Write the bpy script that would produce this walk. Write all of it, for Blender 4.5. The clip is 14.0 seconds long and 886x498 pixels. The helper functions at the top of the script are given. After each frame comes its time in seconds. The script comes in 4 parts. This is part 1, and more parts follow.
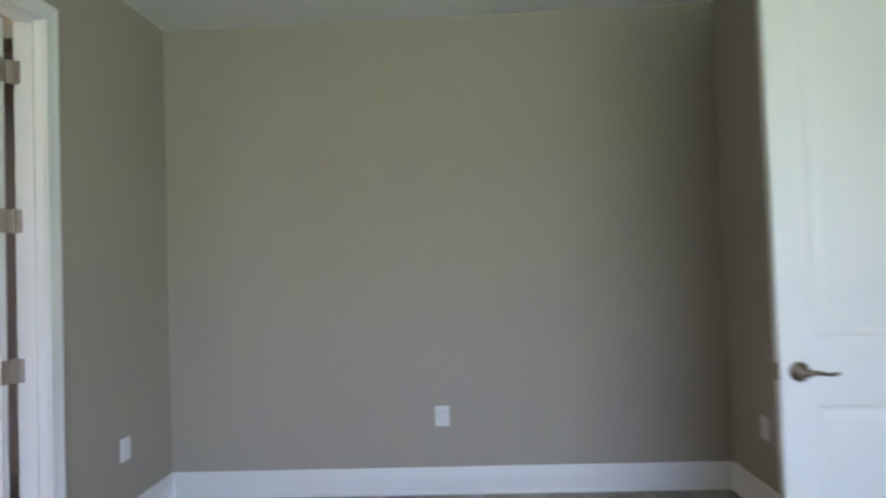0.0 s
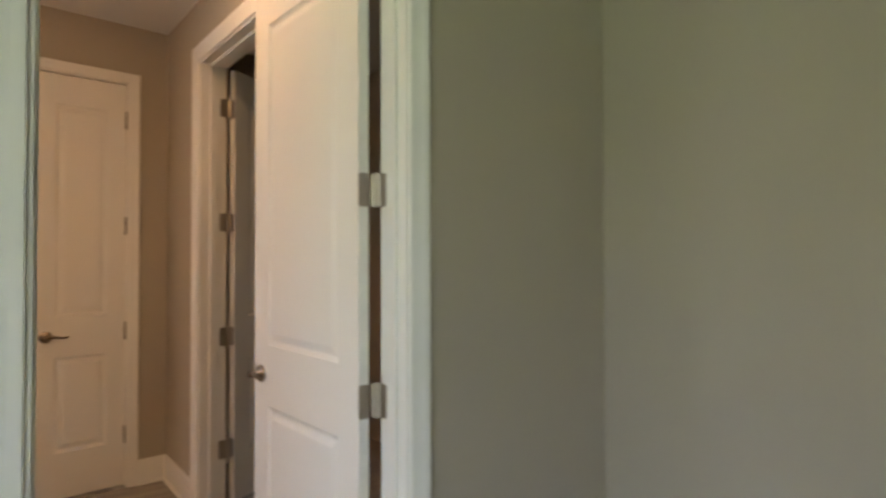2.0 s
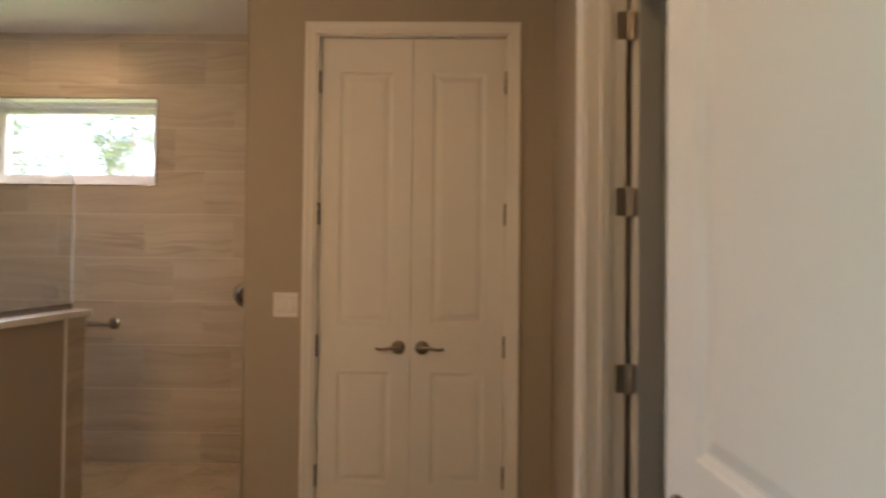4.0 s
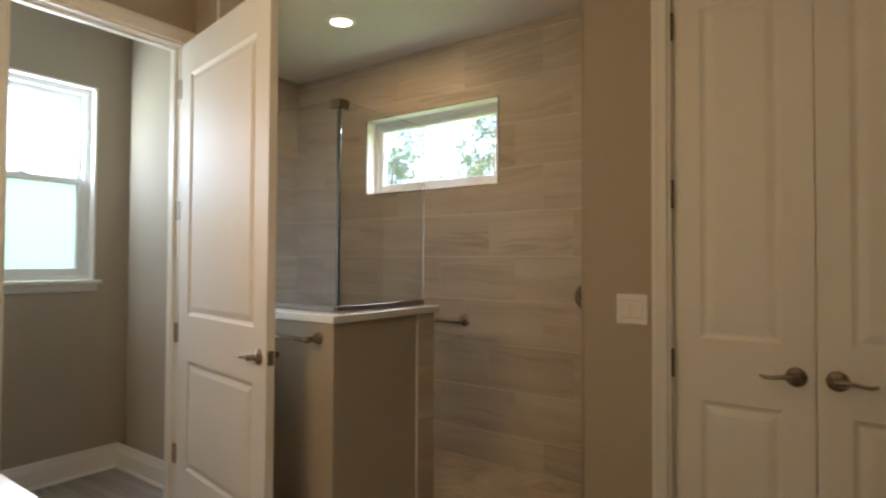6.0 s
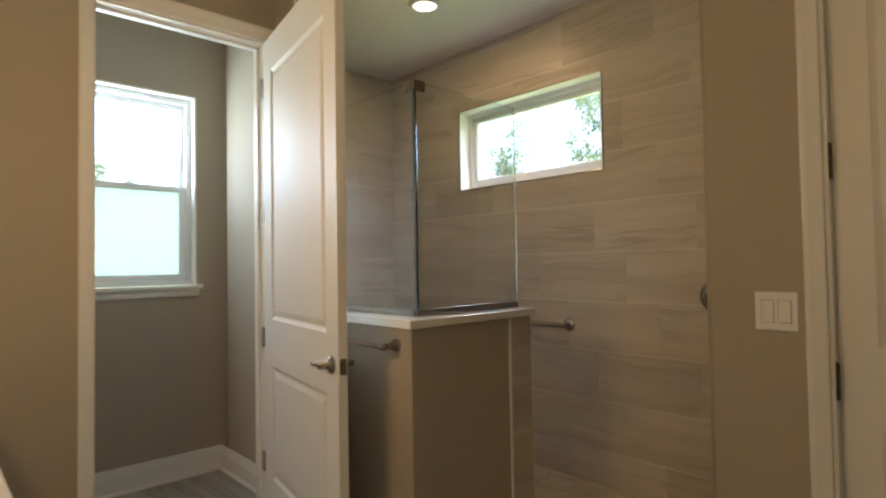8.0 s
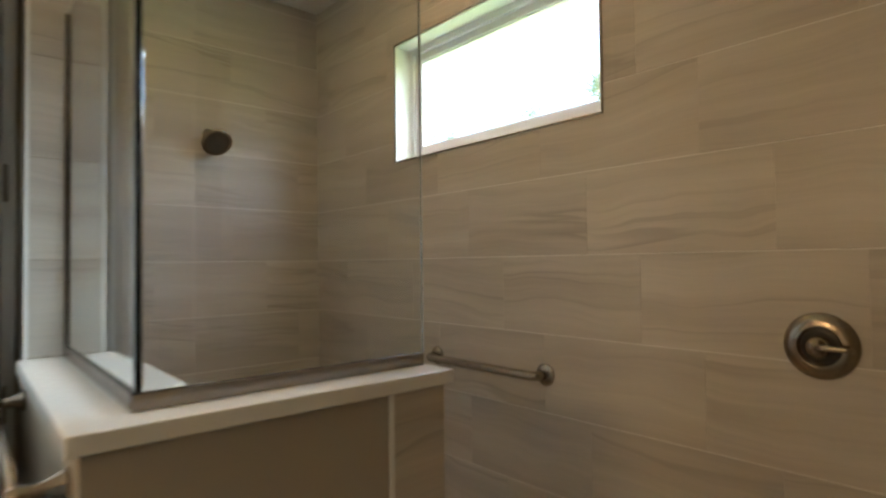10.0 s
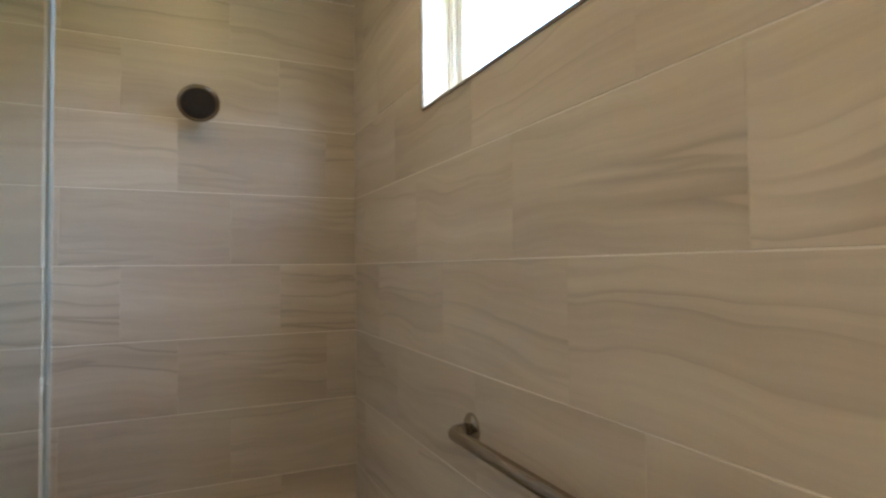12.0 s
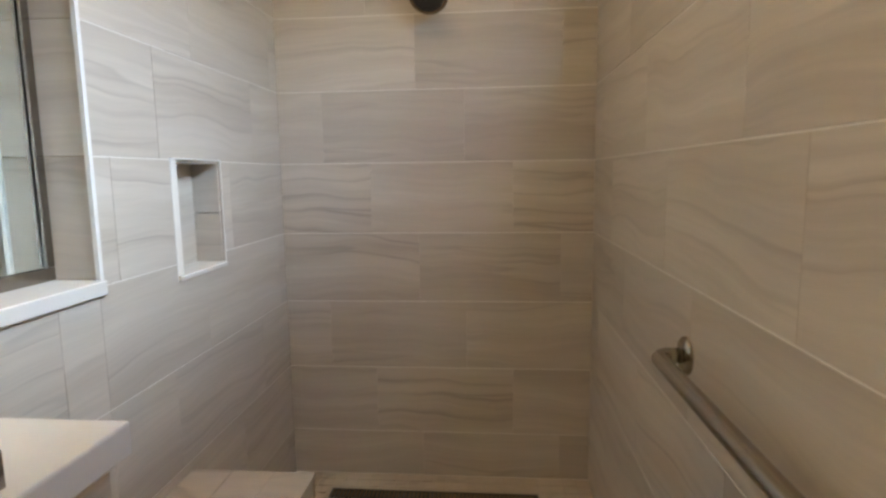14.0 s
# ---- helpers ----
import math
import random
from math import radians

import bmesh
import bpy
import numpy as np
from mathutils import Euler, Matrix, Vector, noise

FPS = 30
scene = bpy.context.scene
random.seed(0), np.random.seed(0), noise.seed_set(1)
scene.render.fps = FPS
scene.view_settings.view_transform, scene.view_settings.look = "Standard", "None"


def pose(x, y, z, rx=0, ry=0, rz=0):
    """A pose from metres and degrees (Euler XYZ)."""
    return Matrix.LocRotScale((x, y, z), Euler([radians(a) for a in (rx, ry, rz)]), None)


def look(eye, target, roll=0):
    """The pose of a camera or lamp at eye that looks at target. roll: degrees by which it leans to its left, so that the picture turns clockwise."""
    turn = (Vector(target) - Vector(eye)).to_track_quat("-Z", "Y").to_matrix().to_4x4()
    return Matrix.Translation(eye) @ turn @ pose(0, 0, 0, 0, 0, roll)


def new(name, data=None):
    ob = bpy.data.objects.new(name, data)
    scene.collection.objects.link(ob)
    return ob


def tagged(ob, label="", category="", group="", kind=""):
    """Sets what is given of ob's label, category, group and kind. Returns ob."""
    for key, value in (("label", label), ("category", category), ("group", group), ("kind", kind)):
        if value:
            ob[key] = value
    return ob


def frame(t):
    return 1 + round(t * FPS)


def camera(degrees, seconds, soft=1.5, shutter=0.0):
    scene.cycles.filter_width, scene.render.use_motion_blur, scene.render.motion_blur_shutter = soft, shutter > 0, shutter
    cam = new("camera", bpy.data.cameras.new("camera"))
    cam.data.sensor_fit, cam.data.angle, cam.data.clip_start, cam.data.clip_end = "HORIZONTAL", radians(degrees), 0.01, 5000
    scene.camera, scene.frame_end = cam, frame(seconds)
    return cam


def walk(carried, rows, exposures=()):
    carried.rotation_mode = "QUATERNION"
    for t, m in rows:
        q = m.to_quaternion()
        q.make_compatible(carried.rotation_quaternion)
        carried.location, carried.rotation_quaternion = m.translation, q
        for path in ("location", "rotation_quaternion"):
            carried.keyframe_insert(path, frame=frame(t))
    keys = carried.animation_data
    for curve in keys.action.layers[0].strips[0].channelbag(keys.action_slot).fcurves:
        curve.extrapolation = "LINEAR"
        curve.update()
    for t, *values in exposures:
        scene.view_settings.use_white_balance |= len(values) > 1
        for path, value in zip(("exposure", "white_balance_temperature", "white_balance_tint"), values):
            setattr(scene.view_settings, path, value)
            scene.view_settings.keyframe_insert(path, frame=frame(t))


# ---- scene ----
cam = camera(76.6, 14.0, 2.3, 0.5)
PATH = [
    (0, (0.667, -0.262, 1.336), (0.588, 1.736, 1.391), -2.0),
    (0.3, (0.658, -0.054, 1.334), (0.372, 1.925, 1.396), -1.9),
    (0.5, (0.639, 0.089, 1.328), (0.223, 2.044, 1.4), -1.6),
    (0.9, (0.621, 0.386, 1.308), (-0.075, 2.259, 1.387), -1.7),
    (1.2, (0.599, 0.616, 1.324), (-0.381, 2.359, 1.383), -1.4),
    (1.5, (0.486, 0.836, 1.353), (-0.74, 2.416, 1.396), -0.5),
    (2, (0.185, 1.075, 1.373), (-1.341, 2.367, 1.41), -0.2),
    (2.2, (0.096, 1.156, 1.356), (-1.526, 2.326, 1.398), -0.1),
    (2.5, (-0.068, 1.276, 1.377), (-1.813, 2.253, 1.408), -0.2),
    (3, (-0.337, 1.4, 1.346), (-2.245, 1.997, 1.391), 0.2),
    (3.5, (-0.644, 1.47, 1.354), (-2.621, 1.767, 1.4), 0.5),
    (4, (-0.939, 1.54, 1.371), (-2.938, 1.511, 1.406), 0.6),
    (4.1, (-0.987, 1.536, 1.362), (-2.984, 1.434, 1.401), 0.4),
    (4.2, (-1.018, 1.523, 1.36), (-3.01, 1.351, 1.401), 0.6),
    (6.3, (-1.426, 1.421, 1.319), (-2.99, 0.175, 1.368), -0.0),
    (6.5, (-1.434, 1.42, 1.316), (-2.962, 0.13, 1.367), -0.1),
    (7, (-1.464, 1.417, 1.303), (-2.908, 0.034, 1.358), -0.1),
    (7.2, (-1.479, 1.412, 1.3), (-2.901, 0.007, 1.356), -0.3),
    (9.3, (-2.444, 0.963, 1.312), (-3.761, -0.541, 1.367), -0.8),
    (9.5, (-2.571, 0.887, 1.327), (-3.886, -0.62, 1.382), -0.7),
    (9.8, (-2.754, 0.746, 1.314), (-4.072, -0.758, 1.38), -0.5),
    (10, (-2.893, 0.682, 1.338), (-4.202, -0.829, 1.389), -0.7),
    (10.2, (-3.002, 0.613, 1.349), (-4.306, -0.902, 1.407), -0.6),
    (10.5, (-3.183, 0.51, 1.354), (-4.482, -1.01, 1.407), -0.7),
    (11, (-3.441, 0.362, 1.362), (-4.686, -1.201, 1.418), -0.8),
    (11.5, (-3.666, 0.198, 1.349), (-4.729, -1.495, 1.418), -0.8),
    (12, (-3.812, 0.082, 1.344), (-4.64, -1.737, 1.408), -0.6),
    (12.5, (-3.93, 0.024, 1.349), (-4.454, -1.906, 1.382), -0.5),
    (13, (-4.019, -0.01, 1.342), (-4.215, -2.0, 1.299), -0.5),
    (13.3, (-4.008, -0.013, 1.323), (-4.102, -2.009, 1.234), -0.4),
    (13.5, (-4.02, -0.008, 1.319), (-4.039, -2.004, 1.194), 0.0),
    (14, (-4.061, -0.035, 1.312), (-3.891, -2.01, 1.049), -0.8),
]
LIGHT = [(0, 4.06, 5800, 35), (0.5, 4.14, 5850, 35), (1, 4.08, 5950, 34), (1.5, 4.0, 6400, 30), (2, 3.92, 6900, 27), (2.6, 3.82, 7200, 23), (3.5, 3.72, 6850, 22), (4.2, 3.66, 6550, 21), (6.4, 3.4, 6250, 10), (9.5, 3.42, 6150, 7), (10.5, 3.66, 5900, 4), (12.0, 3.88, 5780, 4), (14, 4.06, 5950, 7)]
walk(cam, [(t, look(e, g, r)) for t, e, g, r in PATH], LIGHT)

# ---- world, sun and exposure ----
world = bpy.data.worlds.new("sky")
scene.world = world
world.use_nodes = True
wn = world.node_tree
sky = wn.nodes.new("ShaderNodeTexSky")
sky.sky_type, sky.sun_disc = "NISHITA", False
sky.sun_elevation, sky.sun_rotation = radians(58), radians(5)
sky.dust_density, sky.air_density = 4.0, 1.0
wn.links.new(sky.outputs[0], wn.nodes["Background"].inputs[0])
wn.nodes["Background"].inputs[1].default_value = 0.15
sun = new("sun", bpy.data.lights.new("sun", "SUN"))
sun.data.energy, sun.data.angle, sun.data.color = 3.0, radians(0.5), (1.0, 0.95, 0.88)
sun.matrix_world = look((1, 10, 16), (0, 0, 0))

# ---- plan, in metres ----
F = 0.03          # finished floor
SF = 0.075        # shower floor
C = 2.783         # ceiling
XB = -1.087       # bedroom side of the wall with the bathroom door
XH = -1.215       # bathroom side of it
YN = 2.98         # bedroom end wall
XE = 2.13         # bedroom side wall
XC = -3.585       # wall with the closet doors
YH = 2.018         # hall side wall
XW = -4.452       # tiled window wall
YS = -2.21        # tiled wall with the shower head
XT = -3.237       # tiled wall with the niche
YW = -1.345       # wall with the water-closet door
YV = 0.56         # end wall of the shower
DT = 2.43         # top of the door leaves


# ---- materials ----
def material(name, color, rough=0.5, metal=0.0, var=0.06, scale=3.0, bump=0.0, bump_scale=200.0, spec=0.5):
    m = bpy.data.materials.new(name)
    m.use_nodes = True
    n, l = m.node_tree.nodes, m.node_tree.links
    b = n["Principled BSDF"]
    b.inputs["Roughness"].default_value, b.inputs["Metallic"].default_value = rough, metal
    b.inputs["Specular IOR Level"].default_value = spec
    co = n.new("ShaderNodeTexCoord")
    big, fine = n.new("ShaderNodeTexNoise"), n.new("ShaderNodeTexNoise")
    big.inputs["Scale"].default_value, big.inputs["Detail"].default_value = scale, 5
    fine.inputs["Scale"].default_value, fine.inputs["Detail"].default_value = bump_scale, 3
    l.new(co.outputs["Object"], big.inputs["Vector"]), l.new(co.outputs["Object"], fine.inputs["Vector"])
    mix = n.new("ShaderNodeMix")
    mix.data_type = "RGBA"
    mix.inputs[6].default_value = (*[c * (1 - var) for c in color], 1)
    mix.inputs[7].default_value = (*[min(1, c * (1 + var)) for c in color], 1)
    l.new(big.outputs["Fac"], mix.inputs[0]), l.new(mix.outputs[2], b.inputs["Base Color"])
    rg = n.new("ShaderNodeMath")
    rg.operation = "MULTIPLY_ADD"
    rg.inputs[1].default_value, rg.inputs[2].default_value = 0.12, rough - 0.06
    l.new(big.outputs["Fac"], rg.inputs[0]), l.new(rg.outputs[0], b.inputs["Roughness"])
    if bump:
        bu = n.new("ShaderNodeBump")
        bu.inputs["Strength"].default_value, bu.inputs["Distance"].default_value = bump, 0.002
        l.new(fine.outputs["Fac"], bu.inputs["Height"]), l.new(bu.outputs[0], b.inputs["Normal"])
    return m


def glass(name, tint, rough=0.0):
    m = bpy.data.materials.new(name)
    m.use_nodes = True
    b = m.node_tree.nodes["Principled BSDF"]
    b.inputs["Base Color"].default_value = (*tint, 1)
    b.inputs["Roughness"].default_value, b.inputs["IOR"].default_value = rough, 1.45
    b.inputs["Transmission Weight"].default_value = 1
    return m


def thin_glass(name):
    """A clear pane too thin to bend light, with the gloss of glass."""
    m = bpy.data.materials.new(name)
    m.use_nodes = True
    n, l = m.node_tree.nodes, m.node_tree.links
    clear, gloss, mix = n.new("ShaderNodeBsdfTransparent"), n.new("ShaderNodeBsdfGlossy"), n.new("ShaderNodeMixShader")
    gloss.inputs["Roughness"].default_value = 0.02
    mix.inputs[0].default_value = 0.03
    l.new(clear.outputs[0], mix.inputs[1]), l.new(gloss.outputs[0], mix.inputs[2])
    l.new(mix.outputs[0], n["Material Output"].inputs["Surface"])
    return m


def glow(name, color, strength):
    m = bpy.data.materials.new(name)
    m.use_nodes = True
    b = m.node_tree.nodes["Principled BSDF"]
    b.inputs["Emission Color"].default_value, b.inputs["Emission Strength"].default_value = (*color, 1), strength
    return m


def leaf_material(name, color, lit):
    """Thin leaves that let part of the light through."""
    m = material(name, color, 0.55, var=0.35, scale=6)
    n, l = m.node_tree.nodes, m.node_tree.links
    thru, mix = n.new("ShaderNodeBsdfTranslucent"), n.new("ShaderNodeMixShader")
    thru.inputs[0].default_value, mix.inputs[0].default_value = (*lit, 1), 0.5
    l.new(n["Principled BSDF"].outputs[0], mix.inputs[1]), l.new(thru.outputs[0], mix.inputs[2])
    l.new(mix.outputs[0], n["Material Output"].inputs["Surface"])
    return m


def stone(name, low, high, vein, along=0.8, across=10.0, rough=0.36):
    """Striated stone-look porcelain; each piece shows another stretch of the slab."""
    m = bpy.data.materials.new(name)
    m.use_nodes = True
    n, l = m.node_tree.nodes, m.node_tree.links
    b = n["Principled BSDF"]
    co, inf = n.new("ShaderNodeTexCoord"), n.new("ShaderNodeObjectInfo")
    off = n.new("ShaderNodeVectorMath")
    off.operation = "MULTIPLY_ADD"
    comb = n.new("ShaderNodeCombineXYZ")
    for k in range(3):
        l.new(inf.outputs["Random"], comb.inputs[k])
    off.inputs[1].default_value = (37.0, 11.0, 23.0)
    l.new(comb.outputs[0], off.inputs[0]), l.new(co.outputs["Object"], off.inputs[2])
    warp = n.new("ShaderNodeTexNoise")
    warp.inputs["Scale"].default_value, warp.inputs["Detail"].default_value = 2.2, 2.5
    l.new(off.outputs[0], warp.inputs["Vector"])
    push = n.new("ShaderNodeVectorMath")
    push.operation = "MULTIPLY_ADD"
    push.inputs[1].default_value = (0.0, 0.0, 0.13)
    l.new(warp.outputs["Color"], push.inputs[0]), l.new(off.outputs[0], push.inputs[2])

    def layer(sx, sz, detail, rough_=0.55):
        mp, nz = n.new("ShaderNodeMapping"), n.new("ShaderNodeTexNoise")
        mp.inputs["Scale"].default_value = (sx, sx, sz)
        nz.inputs["Scale"].default_value, nz.inputs["Detail"].default_value, nz.inputs["Roughness"].default_value = 1.0, detail, rough_
        l.new(push.outputs[0], mp.inputs[0]), l.new(mp.outputs[0], nz.inputs["Vector"])
        return nz.outputs["Fac"]

    def ramp(src, stops):
        r = n.new("ShaderNodeValToRGB")
        while len(r.color_ramp.elements) < len(stops):
            r.color_ramp.elements.new(0.5)
        for e, (p, c) in zip(r.color_ramp.elements, stops):
            e.position, e.color = p, (*c, 1)
        l.new(src, r.inputs[0])
        return r.outputs[0]

    base = ramp(layer(along, across, 4), ((0.3, low), (0.5, [(a + c) / 2 for a, c in zip(low, high)]), (0.72, high)))
    fine = ramp(layer(along * 3, across * 9, 5, 0.7), ((0.3, (0.93, 0.93, 0.93)), (0.7, (1.045, 1.045, 1.045))))
    lines = ramp(layer(along * 0.55, across * 0.95, 2.4, 0.5), ((0.487, (0, 0, 0)), (0.496, (1, 1, 1)), (0.500, (1, 1, 1)), (0.545, (0, 0, 0))))
    where = ramp(layer(along * 1.3, across * 0.5, 2), ((0.42, (0.12, 0.12, 0.12)), (0.66, (1, 1, 1))))
    m1 = n.new("ShaderNodeMix")
    m1.data_type, m1.blend_type = "RGBA", "MULTIPLY"
    m1.inputs[0].default_value = 1
    l.new(base, m1.inputs[6]), l.new(fine, m1.inputs[7])
    tone = n.new("ShaderNodeMapRange")
    tone.inputs[3].default_value, tone.inputs[4].default_value = 0.93, 1.06
    l.new(inf.outputs["Random"], tone.inputs[0])
    m0 = n.new("ShaderNodeVectorMath")
    m0.operation = "SCALE"
    l.new(m1.outputs[2], m0.inputs[0]), l.new(tone.outputs[0], m0.inputs["Scale"])
    mk = n.new("ShaderNodeMath")
    mk.operation = "MULTIPLY"
    l.new(lines, mk.inputs[0]), l.new(where, mk.inputs[1])
    mk2 = n.new("ShaderNodeMath")
    mk2.operation = "MULTIPLY"
    mk2.inputs[1].default_value = 0.42
    l.new(mk.outputs[0], mk2.inputs[0])
    m2 = n.new("ShaderNodeMix")
    m2.data_type = "RGBA"
    m2.inputs[7].default_value = (*vein, 1)
    l.new(mk2.outputs[0], m2.inputs[0]), l.new(m0.outputs[0], m2.inputs[6]), l.new(m2.outputs[2], b.inputs["Base Color"])
    b.inputs["Roughness"].default_value = rough
    bu = n.new("ShaderNodeBump")
    bu.inputs["Strength"].default_value, bu.inputs["Distance"].default_value = 0.12, 0.001
    l.new(fine, bu.inputs["Height"]), l.new(bu.outputs[0], b.inputs["Normal"])
    return m


PAINT = material("wall_paint", (0.42, 0.37, 0.295), 0.78, var=0.03, scale=1.3, bump=0.25, bump_scale=260, spec=0.3)
CEIL = material("ceiling_paint", (0.74, 0.73, 0.70), 0.85, var=0.02, bump=0.3, bump_scale=120)
WHITE = material("door_enamel", (0.78, 0.76, 0.71), 0.58, var=0.02, scale=2, bump=0.04, bump_scale=90)
TRIM = material("trim_enamel", (0.80, 0.785, 0.74), 0.46, var=0.02, scale=2, bump=0.03, bump_scale=90)
VINYL = material("window_vinyl", (0.82, 0.83, 0.83), 0.4, var=0.02)
NICKEL = material("satin_nickel", (0.33, 0.28, 0.22), 0.24, 1.0, var=0.06, scale=40, bump=0.03, bump_scale=700)
STEEL = material("brushed_steel", (0.40, 0.36, 0.31), 0.24, 1.0, var=0.08, scale=30, bump=0.04, bump_scale=600)
HINGE = material("hinge_nickel", (0.42, 0.37, 0.31), 0.5, 1.0, var=0.06, scale=60)
CHANNEL = material("dark_steel", (0.30, 0.275, 0.25), 0.22, 1.0, var=0.08, scale=30)
DARK = material("dark_nozzles", (0.035, 0.03, 0.028), 0.35, var=0.2, scale=200, bump=0.3, bump_scale=350)
GROUT = material("grout", (0.78, 0.75, 0.70), 0.9, var=0.06, scale=30, bump=0.3, bump_scale=500)
PANGROUT = material("floor_grout", (0.50, 0.44, 0.37), 0.9, var=0.08, scale=20, bump=0.3, bump_scale=400)
QUARTZ = material("white_quartz", (0.74, 0.72, 0.68), 0.22, var=0.02, scale=60)
PLATE = material("plastic_plate", (0.80, 0.79, 0.76), 0.35, var=0.01)
GAP_SHADE = material("painted_gap_shade", (0.02, 0.02, 0.02), 0.9)
CABINET = material("cabinet_paint", (0.70, 0.68, 0.63), 0.45, var=0.02)
TILE = stone("shower_tile", (0.475, 0.42, 0.355), (0.62, 0.57, 0.50), (0.24, 0.20, 0.165))
PEBBLE = stone("shower_floor_tile", (0.47, 0.40, 0.32), (0.62, 0.55, 0.46), (0.22, 0.18, 0.14), 4, 4)
BENCH = stone("bench_stone", (0.47, 0.40, 0.32), (0.62, 0.55, 0.46), (0.24, 0.20, 0.165), 1.5, 3.0)
PLANK = stone("floor_plank", (0.24, 0.215, 0.19), (0.42, 0.39, 0.35), (0.12, 0.105, 0.09), 1.2, 14.0, 0.45)
EDGE = material("bright_glass_edge", (0.38, 0.42, 0.41), 0.25, var=0.04, scale=40)
EDGE_DARK = material("dark_glass_edge", (0.10, 0.135, 0.15), 0.15, var=0.1, scale=30)
# metal darkened so the small closet barrels stand out from the doors
HBRASS = material("dark_nickel", (0.12, 0.095, 0.065), 0.38, 1.0, var=0.1, scale=60)
CLEAR = glass("clear_glass", (0.90, 0.945, 0.945))
PANE = thin_glass("window_glass")
FROST = glass("frosted_glass", (0.44, 0.47, 0.42), 0.6)
LAMP = glow("lamp_diffuser", (1.0, 0.84, 0.64), 0.75)
BARK = material("bark", (0.16, 0.12, 0.09), 0.9, var=0.3, scale=12, bump=0.8, bump_scale=40)
LEAF = leaf_material("leaf", (0.10, 0.13, 0.075), (0.14, 0.18, 0.10))
GRASS = material("grass", (0.11, 0.165, 0.055), 0.9, var=0.3, scale=0.6, bump=0.6, bump_scale=30)


# ---- mesh helpers ----
def link(name, bm, mat, parent=None, label="", smooth=False):
    me = bpy.data.meshes.new(name)
    bmesh.ops.recalc_face_normals(bm, faces=bm.faces[:])
    bm.to_mesh(me)
    bm.free()
    me.materials.append(mat)
    if smooth:
        for p in me.polygons:
            p.use_smooth = True
    ob = new(name, me)
    ob.parent = parent
    return tagged(ob, label)


def part(name, bm, mat, parent, label="", smooth=False):
    return link(name, bm, mat, parent, label, smooth)


def thing(name, m, label, category, group="", kind=""):
    ob = new(name)
    ob.matrix_world = m
    return tagged(ob, label, category, group, kind)


def add_box(bm, x0, x1, y0, y1, z0, z1, bevel=0.0):
    r = bmesh.ops.create_cube(bm, size=1)["verts"]
    for v in r:
        v.co = ((x0 + x1) / 2 + v.co.x * (x1 - x0), (y0 + y1) / 2 + v.co.y * (y1 - y0), (z0 + z1) / 2 + v.co.z * (z1 - z0))
    if bevel:
        es = {e for v in r for e in v.link_edges}
        bmesh.ops.bevel(bm, geom=list(es), offset=bevel, segments=2, affect="EDGES", profile=0.5)
    return bm


def box(x0, x1, y0, y1, z0, z1, bevel=0.0):
    return add_box(bmesh.new(), x0, x1, y0, y1, z0, z1, bevel)


def structure(name, bm, mat, label="", smooth=False):
    return tagged(link(name, bm, mat, None, label, smooth), kind="structure")


def cells(xs, ys, zs, filled):
    """One closed mesh from the filled cells of a grid, with no faces between neighbours."""
    bm, made = bmesh.new(), {}

    def vert(i, j, k):
        key = (i, j, k)
        if key not in made:
            made[key] = bm.verts.new((xs[i], ys[j], zs[k]))
        return made[key]
    n = (len(xs) - 1, len(ys) - 1, len(zs) - 1)
    inside = lambda i, j, k: 0 <= i < n[0] and 0 <= j < n[1] and 0 <= k < n[2] and filled((xs[i] + xs[i + 1]) / 2, (ys[j] + ys[j + 1]) / 2, (zs[k] + zs[k + 1]) / 2)
    for i in range(n[0]):
        for j in range(n[1]):
            for k in range(n[2]):
                if not inside(i, j, k):
                    continue
                for d, quad in (((-1, 0, 0), ((0, 0, 0), (0, 0, 1), (0, 1, 1), (0, 1, 0))), ((1, 0, 0), ((1, 0, 0), (1, 1, 0), (1, 1, 1), (1, 0, 1))),
                                ((0, -1, 0), ((0, 0, 0), (1, 0, 0), (1, 0, 1), (0, 0, 1))), ((0, 1, 0), ((0, 1, 0), (0, 1, 1), (1, 1, 1), (1, 1, 0))),
                                ((0, 0, -1), ((0, 0, 0), (0, 1, 0), (1, 1, 0), (1, 0, 0))), ((0, 0, 1), ((0, 0, 1), (1, 0, 1), (1, 1, 1), (0, 1, 1)))):
                    if not inside(i + d[0], j + d[1], k + d[2]):
                        bm.faces.new([vert(i + a, j + b, k + c) for a, b, c in quad])
    return bm


def wall(name, x0, x1, y0, y1, z0, z1, mat, holes=(), label=""):
    """A wall with thickness; holes are (a0, a1, z0, z1) along its longer side and go right through."""
    along_x = x1 - x0 > y1 - y0
    cut = sorted({x0 if along_x else y0, x1 if along_x else y1, *[h[0] for h in holes], *[h[1] for h in holes]})
    zs = sorted({z0, z1, *[h[2] for h in holes if z0 < h[2] < z1], *[h[3] for h in holes if z0 < h[3] < z1]})
    solid = lambda x, y, z: not any(h[0] < (x if along_x else y) < h[1] and h[2] < z < h[3] for h in holes)
    bm = cells(cut if along_x else [x0, x1], [y0, y1] if along_x else cut, zs, solid)
    return structure(name, bm, mat, label)


